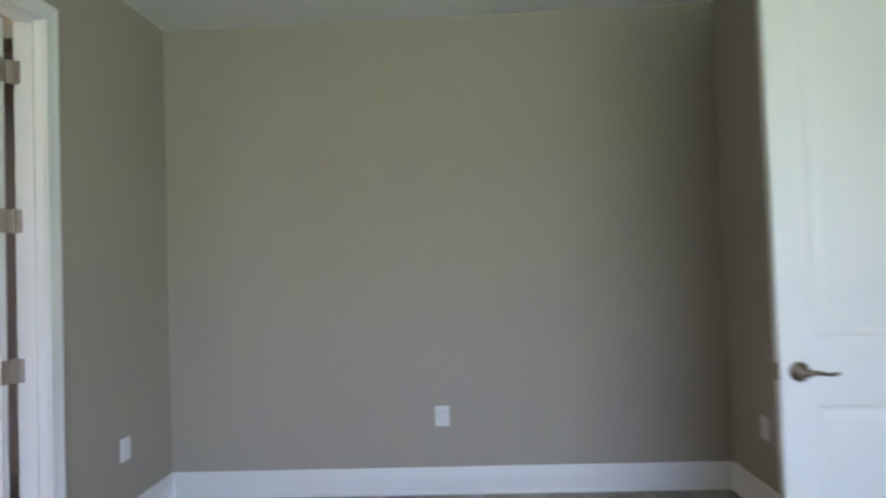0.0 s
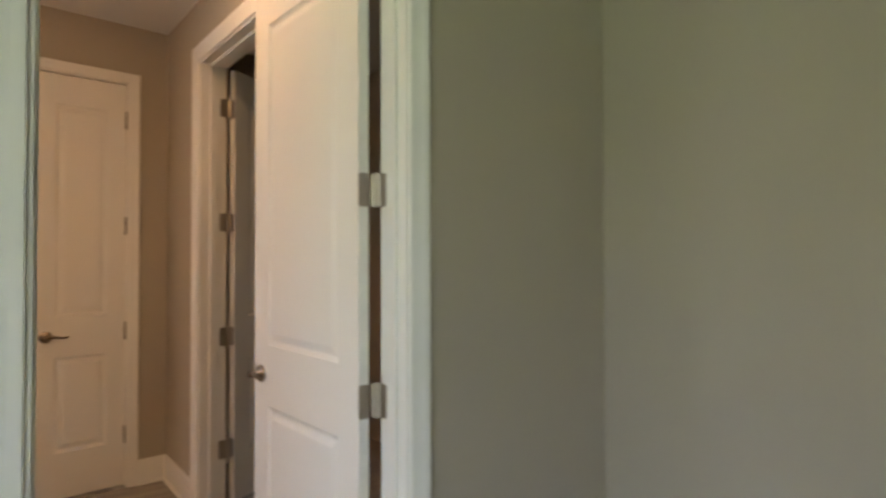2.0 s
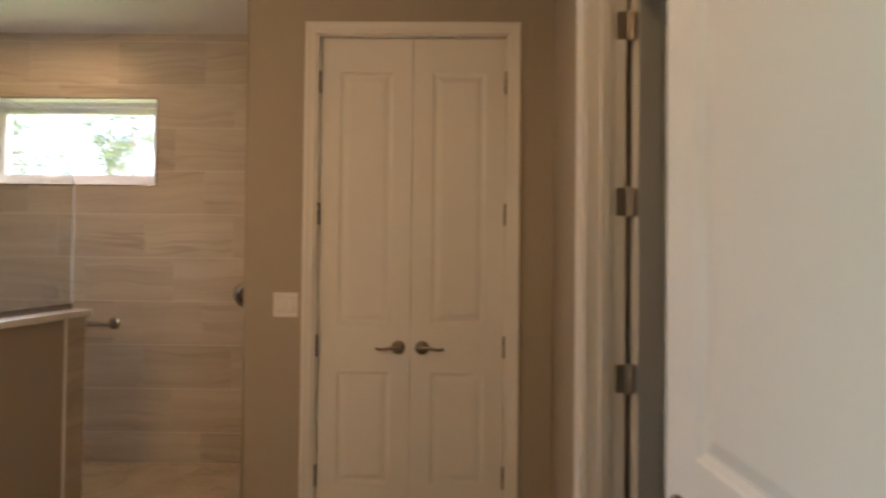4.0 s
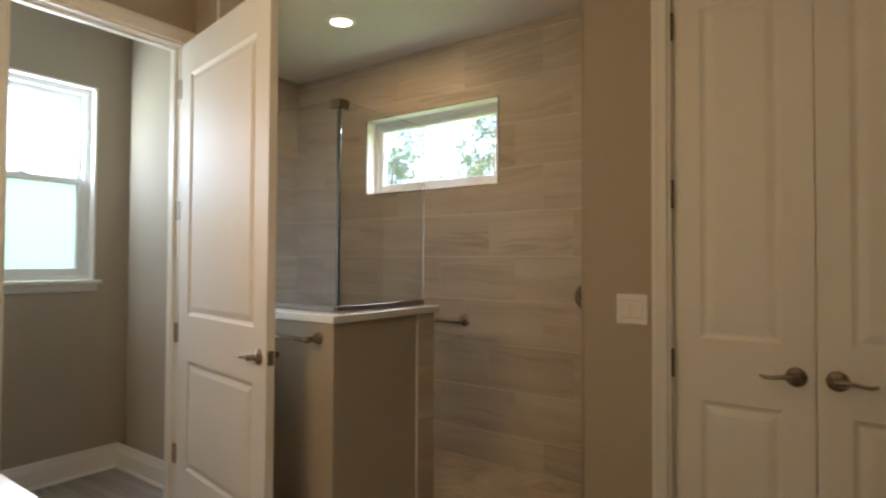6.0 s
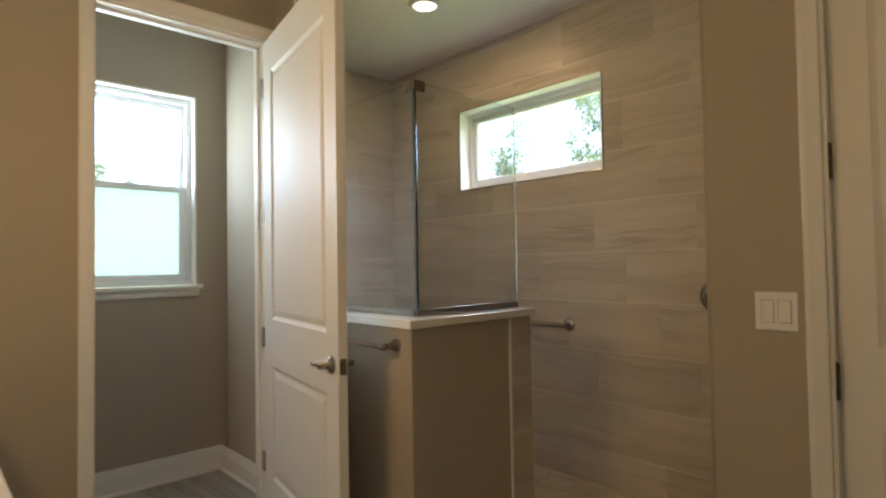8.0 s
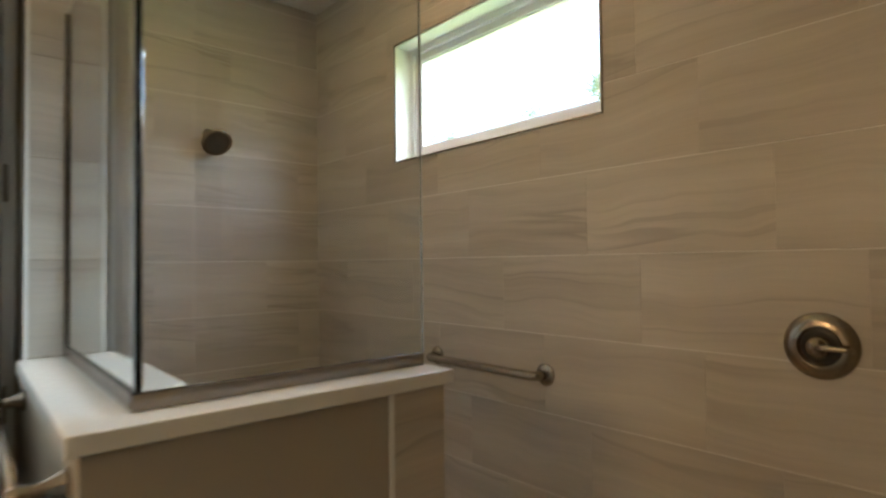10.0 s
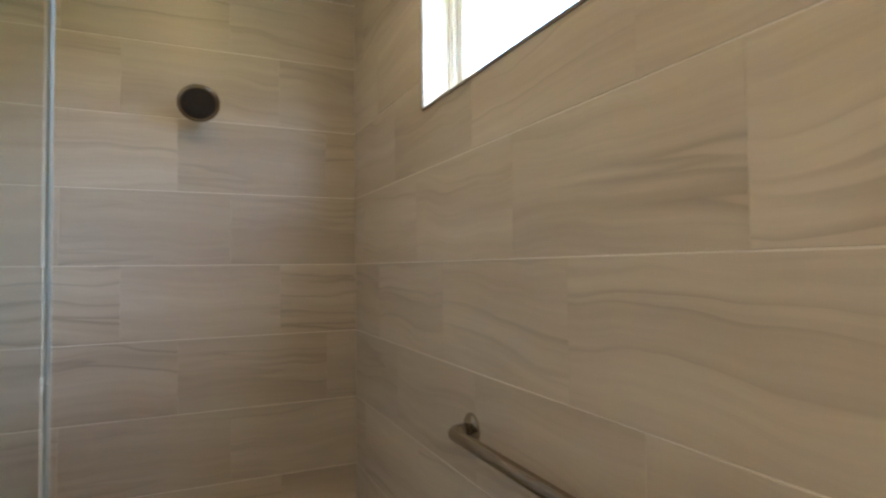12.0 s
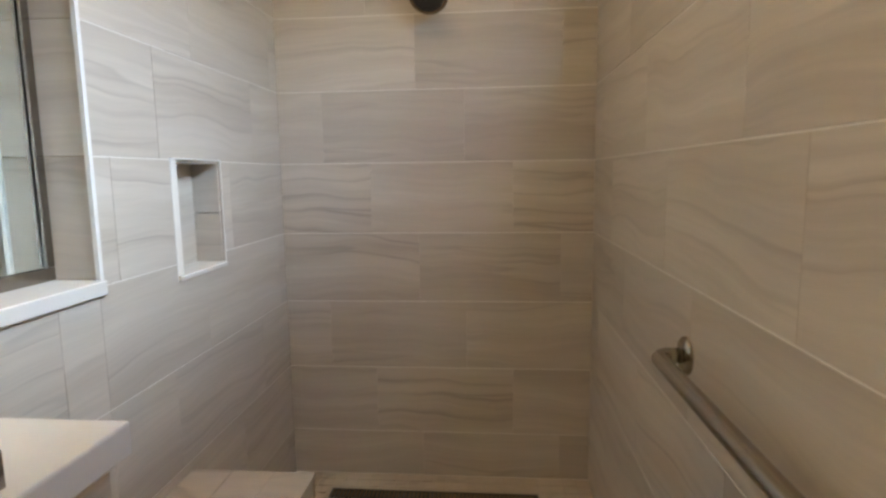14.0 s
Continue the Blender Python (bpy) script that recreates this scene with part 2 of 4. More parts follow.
def lathe(profile, seg=32):
    """Turned about local z; profile of (radius, height)."""
    bm, rings = bmesh.new(), []
    for r, h in profile:
        rings.append([bm.verts.new((r * math.cos(2 * math.pi * k / seg), r * math.sin(2 * math.pi * k / seg), h)) for k in range(seg)] if r > 1e-6 else [bm.verts.new((0, 0, h))])
    for a, b in zip(rings, rings[1:]):
        for k in range(seg):
            q = (k + 1) % seg
            if len(a) == 1:
                bm.faces.new((a[0], b[k], b[q]))
            elif len(b) == 1:
                bm.faces.new((a[k], a[q], b[0]))
            else:
                bm.faces.new((a[k], a[q], b[q], b[k]))
    return bm


def tube(points, radii, seg=14, flat=1.0):
    """A round bar along the points, closed at both ends; flat squeezes it along its second side."""
    bm, rings = bmesh.new(), []
    pts = [Vector(p) for p in points]
    up = Vector((0, 0, 1))
    for i, p in enumerate(pts):
        d = (pts[min(i + 1, len(pts) - 1)] - pts[max(i - 1, 0)]).normalized()
        s = d.cross(up)
        s = s.normalized() if s.length > 0.1 else Vector((1, 0, 0))
        u = s.cross(d).normalized()
        r = radii[i] if hasattr(radii, "__len__") else radii
        rings.append([bm.verts.new(p + s * r * math.cos(a) + u * r * flat * math.sin(a)) for a in (2 * math.pi * k / seg for k in range(seg))])
    for a, b in zip(rings, rings[1:]):
        for k in range(seg):
            q = (k + 1) % seg
            bm.faces.new((a[k], a[q], b[q], b[k]))
    bm.faces.new(rings[0]), bm.faces.new(rings[-1])
    return bm


def turned(bm, m):
    bmesh.ops.transform(bm, matrix=m, verts=bm.verts[:])
    return bm


def joined(*bms):
    out = bms[0]
    for b in bms[1:]:
        me = bpy.data.meshes.new("tmp")
        b.to_mesh(me)
        b.free()
        out.from_mesh(me)
        bpy.data.meshes.remove(me)
    return out


def sweep_profile(profile, p0, p1, inward, up=(0, 0, 1), ends=(0, 0)):
    """A moulding from p0 to p1: profile points (out of the wall, up). ends: how far each end is mitred per unit of out."""
    bm = bmesh.new()
    p0, p1, n, u = Vector(p0), Vector(p1), Vector(inward), Vector(up)
    d = (p1 - p0).normalized()
    a = [bm.verts.new(p0 + n * o + u * h + d * (ends[0] * o)) for o, h in profile]
    b = [bm.verts.new(p1 + n * o + u * h - d * (ends[1] * o)) for o, h in profile]
    for k in range(len(profile)):
        q = (k + 1) % len(profile)
        bm.faces.new((a[k], a[q], b[q], b[k]))
    bm.faces.new(a), bm.faces.new(list(reversed(b)))
    return bm


BASE = [(0, 0), (0.014, 0), (0.014, 0.098), (0.011, 0.104), (0.011, 0.112), (0.007, 0.124), (0.006, 0.138), (0.003, 0.148), (0, 0.148)]
SHOE = [(0.014, 0), (0.026, 0), (0.024, 0.01), (0.018, 0.017), (0.014, 0.018)]
CASE = [(0, 0), (0.009, 0), (0.0115, 0.004), (0.0125, 0.012), (0.0135, 0.03), (0.0155, 0.046), (0.018, 0.056), (0.019, 0.064), (0.019, 0.076), (0.0165, 0.082), (0, 0.082)]


def baseboard(p0, p1, inward, ends=(1, 1)):
    a, b = (p0[0], p0[1], F), (p1[0], p1[1], F)
    bm = joined(sweep_profile(BASE, a, b, inward, ends=ends), sweep_profile(SHOE, a, b, inward, ends=ends))
    return structure("baseboard", bm, TRIM, "white moulded wooden baseboard along the wall")


def casing(name, face, a0, a1, top, axis, side, width=0.082):
    """Three moulded boards round a door opening from a0 to a1 on the wall face."""
    k = width / 0.082
    prof = [(o, h * k) for o, h in CASE]
    n = (side, 0, 0) if axis == "x" else (0, side, 0)
    at = (lambda a, z: (face, a, z)) if axis == "x" else (lambda a, z: (a, face, z))
    dirv = (lambda s: (0, s, 0)) if axis == "x" else (lambda s: (s, 0, 0))
    bm = bmesh.new()

    def board(p, q, out, m0, m1):
        vs = []
        for end, m in ((p, m0), (q, m1)):
            d = (Vector(q) - Vector(p)).normalized() * (1 if end is q else -1)
            vs.append([bm.verts.new(Vector(end) + Vector(n) * o + Vector(out) * h + d * h * m) for o, h in prof])
        for i in range(len(prof)):
            j = (i + 1) % len(prof)
            bm.faces.new((vs[0][i], vs[0][j], vs[1][j], vs[1][i]))
        bm.faces.new(vs[0]), bm.faces.new(vs[1])
    board(at(a0, F), at(a0, top), dirv(-1), 0, 1)
    board(at(a1, F), at(a1, top), dirv(1), 0, 1)
    board(at(a0, top), at(a1, top), (0, 0, 1), 1, 1)
    return structure(name, bm, TRIM, "white moulded door casing round the opening")


def jamb(name, x0, x1, y0, y1, top, along, stop_at):
    """Door lining of three boards, with a stop, in an opening of the given box."""
    t = 0.019
    bm = bmesh.new()
    if along == "y":
        add_box(bm, x0, x1, y0, y0 + t, F, top), add_box(bm, x0, x1, y1 - t, y1, F, top), add_box(bm, x0, x1, y0 + t, y1 - t, top - t, top)
        s = stop_at
        add_box(bm, s, s + 0.035, y0 + t, y0 + t + 0.011, F, top - t), add_box(bm, s, s + 0.035, y1 - t - 0.011, y1 - t, F, top - t), add_box(bm, s, s + 0.035, y0 + t + 0.011, y1 - t - 0.011, top - t - 0.011, top - t)
    else:
        add_box(bm, x0, x0 + t, y0, y1, F, top), add_box(bm, x1 - t, x1, y0, y1, F, top), add_box(bm, x0 + t, x1 - t, y0, y1, top - t, top)
        s = stop_at
        add_box(bm, x0 + t, x0 + t + 0.011, s, s + 0.035, F, top - t), add_box(bm, x1 - t - 0.011, x1 - t, s, s + 0.035, F, top - t), add_box(bm, x0 + t + 0.011, x1 - t - 0.011, s, s + 0.035, top - t - 0.011, top - t)
    return structure(name, bm, TRIM, "white painted door lining with a stop")


# ---- doors and their hardware ----
def leaf_mesh(w, h, stile, rails, t=0.035):
    """A two-panel moulded door: local x from the hinge edge, y through the leaf, z up."""
    bm = bmesh.new()
    xs, zs = [0, stile, w - stile, w], [0, rails[0], rails[1], rails[2], rails[3], h]
    rings = ((0, 0), (0.006, 0.004), (0.016, 0.0085), (0.022, 0.0085), (0.044, 0.0025), (0.048, 0.002))
    for s in (-1, 1):
        y = s * t / 2
        for i in range(3):
            for k in range(5):
                x0, x1, z0, z1 = xs[i], xs[i + 1], zs[k], zs[k + 1]
                if i == 1 and k in (1, 3):
                    loops = [[bm.verts.new(p) for p in ((x0 + a, y - s * d, z0 + a), (x1 - a, y - s * d, z0 + a), (x1 - a, y - s * d, z1 - a), (x0 + a, y - s * d, z1 - a))] for a, d in rings]
                    for p, q in zip(loops, loops[1:]):
                        for e in range(4):
                            bm.faces.new((p[e], p[(e + 1) % 4], q[(e + 1) % 4], q[e]))
                    bm.faces.new(loops[-1])
                else:
                    bm.faces.new([bm.verts.new(p) for p in ((x0, y, z0), (x1, y, z0), (x1, y, z1), (x0, y, z1))])
    for x in (0, w):
        for k in range(5):
            bm.faces.new([bm.verts.new(p) for p in ((x, -t / 2, zs[k]), (x, t / 2, zs[k]), (x, t / 2, zs[k + 1]), (x, -t / 2, zs[k + 1]))])
    for z in (0, h):
        for i in range(3):
            bm.faces.new([bm.verts.new(p) for p in ((xs[i], -t / 2, z), (xs[i + 1], -t / 2, z), (xs[i + 1], t / 2, z), (xs[i], t / 2, z))])
    bmesh.ops.remove_doubles(bm, verts=bm.verts[:], dist=0.0002)
    return bm


def lever(parent, x, y, z, side, reach):
    """A lever handle on a round rose; side: which face of the leaf; reach: which way the lever points along x."""
    base = lathe([(0, 0), (0.033, 0), (0.033, 0.004), (0.030, 0.009), (0.022, 0.013), (0.014, 0.017), (0.012, 0.03), (0.012, 0.045), (0.0, 0.047)], 28)
    hub = part("door_handle", turned(base, pose(x, y, z, 90 if side < 0 else -90)), NICKEL, parent, "satin nickel lever handle", True)
    pts = [(0, 0, 0), (0.02, 0, 0.003), (0.045, 0, 0.001), (0.07, 0, -0.004), (0.09, 0, -0.004), (0.104, 0, 0.002)]
    bar = tube([(x + reach * p[0], y + side * (0.043 - 0.03 * p[0]), z + p[2]) for p in pts], [0.0125, 0.0095, 0.0075, 0.0065, 0.0068, 0.0045], 12)
    part("lever", bar, NICKEL, hub, "", True)


def rounded_plate(w, h, t, r=0.008):
    bm = bmesh.new()
    pts = []
    for cx, cz, a0 in ((w / 2 - r, h / 2 - r, 0), (-w / 2 + r, h / 2 - r, 90), (-w / 2 + r, -h / 2 + r, 180), (w / 2 - r, -h / 2 + r, 270)):
        for k in range(4):
            a = radians(a0 + 30 * k)
            pts.append((cx + r * math.cos(a), cz + r * math.sin(a)))
    f, g = [bm.verts.new((x, 0, z)) for x, z in pts], [bm.verts.new((x, t, z)) for x, z in pts]
    bm.faces.new(f), bm.faces.new(g)
    for k in range(len(pts)):
        q = (k + 1) % len(pts)
        bm.faces.new((f[k], f[q], g[q], g[k]))
    return bm


def butt_hinge(parent, z, leaf_plate, frame_plate, pin, k=1.0, opened=None):
    """Two plates and a pin barrel; plates are poses in the parent's space; opened: a pose for a flat knuckle turned to
    fit the camera's view.
    """
    if opened is not None:
        knuckle = joined(box(-0.014, 0.014, -0.002, 0.002, -0.05, 0.05, 0.0015), turned(lathe([(0, -0.053), (0.0045, -0.051), (0.0045, 0.051), (0.003, 0.054), (0, 0.056)], 10), pose(0, -0.003, 0)))
        barrel = part("hinge", turned(knuckle, opened @ pose(0, 0, z)), HINGE, parent, "satin nickel butt hinge")
    else:
        barrel = part("hinge", turned(lathe([(0, -0.054), (0.004 * k, -0.052), (0.0065 * k, -0.05), (0.0065 * k, -0.018), (0.0059 * k, -0.017), (0.0065 * k, -0.016), (0.0065 * k, 0.016), (0.0059 * k, 0.017), (0.0065 * k, 0.018), (0.0065 * k, 0.05), (0.004 * k, 0.053), (0, 0.056)], 16), pose(pin[0], pin[1], z)), HINGE, parent, "satin nickel butt hinge", True)
    for m in (leaf_plate, frame_plate):
        if m is not None:
            p = rounded_plate(0.036, 0.1, 0.0025)
            for sx, sz in ((0.007, 0.035), (-0.006, 0.012), (0.007, -0.012), (-0.006, -0.036)):
                p = joined(p, turned(lathe([(0, 0.0002), (0.0036, 0.0002), (0.0032, 0.0012), (0, 0.001)], 10), pose(sx, 0, sz, 90)))
            part("hinge_plate", turned(p, m @ pose(0, 0, z)), HINGE, barrel)


HZ = (2.21 - F, 1.58 - F, 0.955 - F, 0.343 - F)
RAILS = (0.285 - F, 0.818 - F, 1.042 - F, 2.25 - F)


def door(name, hinge_at, angle, w, label, levers, stile=0.115, gap=0.0):
    """A leaf hung at hinge_at and turned to angle (degrees, of its local x)."""
    ob = link(name, leaf_mesh(w, DT - F - 0.012 - gap, stile, RAILS), WHITE, None)
    tagged(ob, label, "door", kind="structure")
    ob.matrix_world = pose(hinge_at[0], hinge_at[1], F + 0.012, 0, 0, angle)
    for side, reach in levers:
        lever(ob, w - 0.062, side * 0.0175, 0.93 - F, side, reach)
    return ob


# ---- large structure ----
XO = -4.60   # outer face of the window wall
YO = -2.46   # outer face of the wall with the shower head
SW = (-1.456, -0.329, 1.815, 2.368)     # shower window: y0, y1, z0, z1
WW = (-2.965, -2.24, 1.20, 2.385)       # water-closet window: x0, x1, z0, z1
BW = (0.4, 2.3, 0.75, 2.35)            # unseen bedroom window behind the start: x0, x1, z0, z1
EW = (-1.9, -0.5, 0.75, 2.35)          # bedroom side window, unseen, added to light the west wall: y0, y1, z0, z1
BD = (1.146, 2.036)                     # bathroom door opening along y
WD = (-2.98, -2.205)                    # water-closet door opening along x
ND = (-2.955, -2.15)                    # hall door opening along x
CD = (0.885, 1.815)                     # closet opening along y

floor = structure("floor", box(XO, 2.6, -2.7, 3.6, -0.15, F - 0.012), GROUT, "grey wood-look plank floor")
structure("ceiling", box(XO, 2.6, -2.7, 3.6, C, C + 0.15), CEIL, "smooth white painted ceiling")
wall("wall_north", XB, XE, YN, YN + 0.13, F - 0.03, C, PAINT, label="greige painted bedroom wall")
wall("wall_bedroom_west", XH, XB, -2.6, 3.5, F - 0.03, C, PAINT, [(BD[0], BD[1], 0, 2.45)], "greige painted wall with a doorway to the bathroom")
structure("wall_bedroom_east", cells([XE, 2.46, 2.6], [-2.6, EW[0], EW[1], 1.74, YN + 0.13], [F - 0.03, EW[2], EW[3], C], lambda x, y, z: (x > 2.46 or y > 1.74) and not (EW[0] < y < EW[1] and EW[2] < z < EW[3])), PAINT, "greige painted stepped bedroom wall")
wall("wall_bedroom_south", XB, 2.46, -2.6, -2.47, F - 0.03, C, PAINT, [BW], "greige painted wall with the bedroom window")
# second hole is made up, hidden by the open door to blacken its hinge gap
wall("wall_hall_north", XW - 0.0015, -1.34, YH, YH + 0.14, F - 0.03, C, PAINT, [(ND[0], ND[1], 0, 2.45), (-1.8, -1.34, 0, 2.36)], "tan painted hall wall with a doorway and an added hole behind the open door")
structure("wall_over_added_hole", box(-1.34, XH, YH, YH + 0.14, 2.36, C), PAINT, "short stretch of tan wall over the open door")
wall("wall_closet", XC - 0.13, XC, YV, YH, F - 0.03, C, PAINT, [(CD[0], CD[1], 0, 2.45)], "tan painted wall with the closet opening")
wall("wall_shower_end", XW - 0.01, XC - 0.13, YV, YV + 0.10, F - 0.03, C, PAINT, label="wall between the shower and the closet")
west = wall("wall_window_west", XO, XW - 0.0015, YO, 2.25, F - 0.03, C, GROUT, [SW], "outer wall with the high shower window")
south = wall("wall_south", XW - 0.0015, XT, YO, YS - 0.0015, F - 0.03, C, GROUT, label="outer wall behind the shower head")
wall("wall_toilet_south", XT, XH, YO, -2.31, F - 0.03, C, PAINT, [WW], "greige painted outer wall with a sash window")
NI = (-1.703, -1.435, 1.04, 1.362)      # niche: y0, y1, z0, z1
east = structure("wall_niche", cells([XT + 0.0015, XT + 0.1, -3.118, -3.028], [YS, NI[0], NI[1], YW - 0.12, YW, -1.145], [F - 0.03, NI[2], NI[3], C],
                 lambda x, y, z: (x < -3.118 or y > YW - 0.12) and not (x < XT + 0.1 and NI[0] < y < NI[1] and NI[2] < z < NI[3])), PAINT, "wall between the shower and the toilet room")
def grouted(ob, faces):
    """Gives the tiled sides of a painted wall a bed of grout."""
    ob.data.materials.append(GROUT)
    for p in ob.data.polygons:
        if faces(p.normal, p.center):
            p.material_index = 1


grouted(east, lambda n, c: n.x < -0.5 and c.x < XT + 0.01)
wall("wall_toilet_north", -3.028, XH, YW - 0.12, YW, F - 0.03, C, PAINT, [(WD[0], WD[1], 0, 2.45)], "tan painted wall with the toilet-room doorway")
wall("wall_toilet_east", -2.06, -1.95, -2.31, YW - 0.12, F - 0.03, C, PAINT, label="greige painted toilet-room side wall")
wall("wall_back_room_north", XC - 0.13, XH, 3.4, 3.5, F - 0.03, C, PAINT, label="wall of the dark room beyond the hall door")
wall("wall_back_room_west", XC - 0.13, XC, YH + 0.14, 3.4, F - 0.03, C, PAINT, label="side wall of the dark room beyond the hall door")
structure("shower_pan", box(XW - 0.005, XT + 0.005, YS - 0.005, YV, F - 0.02, SF - 0.003), PANGROUT, "mortar bed of the tiled shower floor")

# linings and casings
jamb("door_frame_bathroom", XH, XB, BD[0], BD[1], 2.45, "y", XB - 0.075)
casing("door_casing_bathroom", XB, BD[0] + 0.008, BD[1] - 0.013, 2.437, "x", 1, 0.068)
jamb("door_frame_hall", ND[0], ND[1], YH, YH + 0.14, 2.45, "x", YH + 0.05)
casing("door_casing_hall", YH, ND[0] + 0.006, ND[1] - 0.006, 2.442, "y", -1)
jamb("door_frame_toilet", WD[0], WD[1], YW - 0.12, YW, 2.45, "x", YW - 0.09)
structure("door_casing_toilet", joined(
    sweep_profile([(o, h * 0.6) for o, h in CASE], (WD[1] - 0.008, YW, F), (WD[1] - 0.008, YW, 2.442 + 0.07), (0, 1, 0), (1, 0, 0)),
    sweep_profile([(o, h * 0.55) for o, h in CASE], (WD[0] + 0.006, YW, F), (WD[0] + 0.006, YW, 2.442), (0, 1, 0), (-1, 0, 0)),
    sweep_profile([(o, h * 0.85) for o, h in CASE], (WD[0] - 0.038, YW, 2.444), (WD[1] - 0.01, YW, 2.444), (0, 1, 0), (0, 0, 1))), TRIM, "white moulded casing of the toilet-room door")
jamb("door_frame_closet", XC - 0.13, XC, CD[0], CD[1], 2.45, "y", XC - 0.1)
casing("door_casing_closet", XC, CD[0] + 0.008, CD[1] - 0.008, 2.437, "x", 1, 0.054)

# baseboards
baseboard((XE, YN), (XB, YN), (0, -1, 0))
baseboard((XB, BD[1] + 0.057), (XB, YN), (1, 0, 0), (0, 1))
baseboard((XE, 1.74), (XE, YN), (-1, 0, 0), (0, 1))
baseboard((XC, YH), (ND[0] - 0.077, YH), (0, -1, 0), (1, 0))
baseboard((XC, CD[1] + 0.047), (XC, YH), (1, 0, 0), (0, 1))
baseboard((XC, YV), (XC, CD[0] - 0.047), (1, 0, 0), (0, 0))
baseboard((-3.118, -2.31), (-2.06, -2.31), (0, 1, 0))
baseboard((-3.118, -2.31), (-3.118, YW - 0.12), (1, 0, 0))
baseboard((-2.06, -2.31), (-2.06, YW - 0.12), (-1, 0, 0))
baseboard((ND[1] + 0.077, YH), (-1.8, YH), (0, -1, 0), (0, 0))

# ---- doors ----
bath = door("door_1", (-1.231, 1.967), 181.5, 0.73, "white two-panel door standing open against the hall wall", [(1, -1), (-1, -1)])
for z in HZ:
    q = z - 0.012
    butt_hinge(bath, q, bath.matrix_world.inverted() @ pose(-1.2285, 1.967, F + 0.012, 0, 0, 90), bath.matrix_world.inverted() @ pose(XH + 0.012, BD[1] - 0.0195, F + 0.012, 0, 0, 180), (0, 0), opened=bath.matrix_world.inverted() @ pose(-1.221, 2.003, F + 0.012, 0, 0, 57))
hall = door("door_2", (-2.945, 2.192), 118, 0.72, "white two-panel door standing wide open into a dark room", [(1, -1), (-1, -1)])
for z in HZ:
    q = z - 0.012
    butt_hinge(hall, q, pose(-0.0025, 0, 0, 0, 0, 90), hall.matrix_world.inverted() @ pose(ND[0] + 0.0195, YH + 0.122, F + 0.012, 0, 0, -90), (0, 0), opened=hall.matrix_world.inverted() @ pose(-2.935, 2.170, F + 0.012, 0, 0, 60))
toilet = door("door_3", (WD[0] + 0.01, YW + 0.018), 80.2, 0.93, "white two-panel door standing open into the bathroom", [(1, -1), (-1, -1)])
for z in HZ:
    q = z - 0.012
    butt_hinge(toilet, q, None, toilet.matrix_world.inverted() @ pose(WD[0] + 0.0195, YW - 0.02, F + 0.012, 0, 0, -90), (-0.006, 0.024))
latch = part("latch_plate", turned(rounded_plate(0.026, 0.058, 0.002, 0.005), pose(0.93, 0, 0.93 - F, 0, 0, -90)), NICKEL, toilet, "satin nickel latch plate")
part("latch_bolt", box(0.931, 0.941, -0.006, 0.006, 0.918 - F, 0.942 - F, 0.002), NICKEL, latch)
strike = part("strike_plate", turned(rounded_plate(0.03, 0.06, 0.002, 0.005), pose(WD[1] - 0.0205, YW - 0.03, 0.93, 0, 0, -90)), NICKEL, None)
tagged(strike, "satin nickel strike plate on the door lining", "strike plate")
entry = door("door_4", (2.452, 1.66), 180, 0.762, "white two-panel bedroom door standing open", [(1, -1), (-1, -1)])
latch = part("latch_plate", turned(rounded_plate(0.026, 0.058, 0.002, 0.005), pose(0.762, 0, 0.93 - F, 0, 0, -90)), NICKEL, entry, "satin nickel latch plate")
for k, (y_h, ang, y_side) in enumerate(((CD[0] + 0.021, 90, 1), (CD[1] - 0.021, -90, -1))):
    d = door("door_5" if k == 0 else "door_6", (XC - 0.0455, y_h), ang, 0.4425, "white two-panel closet door, closed, one of a pair", [], stile=0.093, gap=0.0045)
    side = -1 if k == 0 else 1
    lever(d, 0.4425 - 0.055, side * 0.0175, 0.935 - F, side, -1)
    for z in HZ:
        b = part("hinge", turned(lathe([(0, -0.054), (0.004, -0.052), (0.0085, -0.05), (0.0085, -0.018), (0.0074, -0.017), (0.0085, -0.016), (0.0085, 0.016), (0.0074, 0.017), (0.0085, 0.018), (0.0085, 0.05), (0.004, 0.053), (0, 0.056)], 16), pose(-0.002, side * 0.0345, z - 0.012)), HBRASS, d, "satin nickel hinge barrel", True)
    part("ball_catch", box(0.4425 - 0.075, 0.4425 - 0.012, -0.011, 0.011, DT - F - 0.0163, DT - F - 0.0125, 0.001), HBRASS, d, "small metal ball catch")

# ---- half wall, cap and glass of the shower ----
HW = dict(x0=-3.727, x1=-3.028, y0=-0.47, y1=-0.285, top=1.068)
half = structure("wall_half", cells([HW["x0"], XT + 0.0015, HW["x1"]], [-1.145, HW["y0"] - 0.001, HW["y1"]], [F - 0.02, HW["top"]], lambda x, y, z: y > HW["y0"] or x > XT), PAINT, "tan painted half wall round the shower")
grouted(half, lambda n, c: n.x < -0.5 or n.y < -0.5)
cap = structure("half_wall_cap", cells([-3.742, XT - 0.012, -3.008], [-1.1445, -0.484, -0.266], [HW["top"], 1.1], lambda x, y, z: y > -0.484 or x > XT - 0.012), QUARTZ, "white quartz cap on the half wall")
bv = cap.modifiers.new("edge", "BEVEL")
bv.width, bv.segments, bv.limit_method = 0.003, 2, "ANGLE"

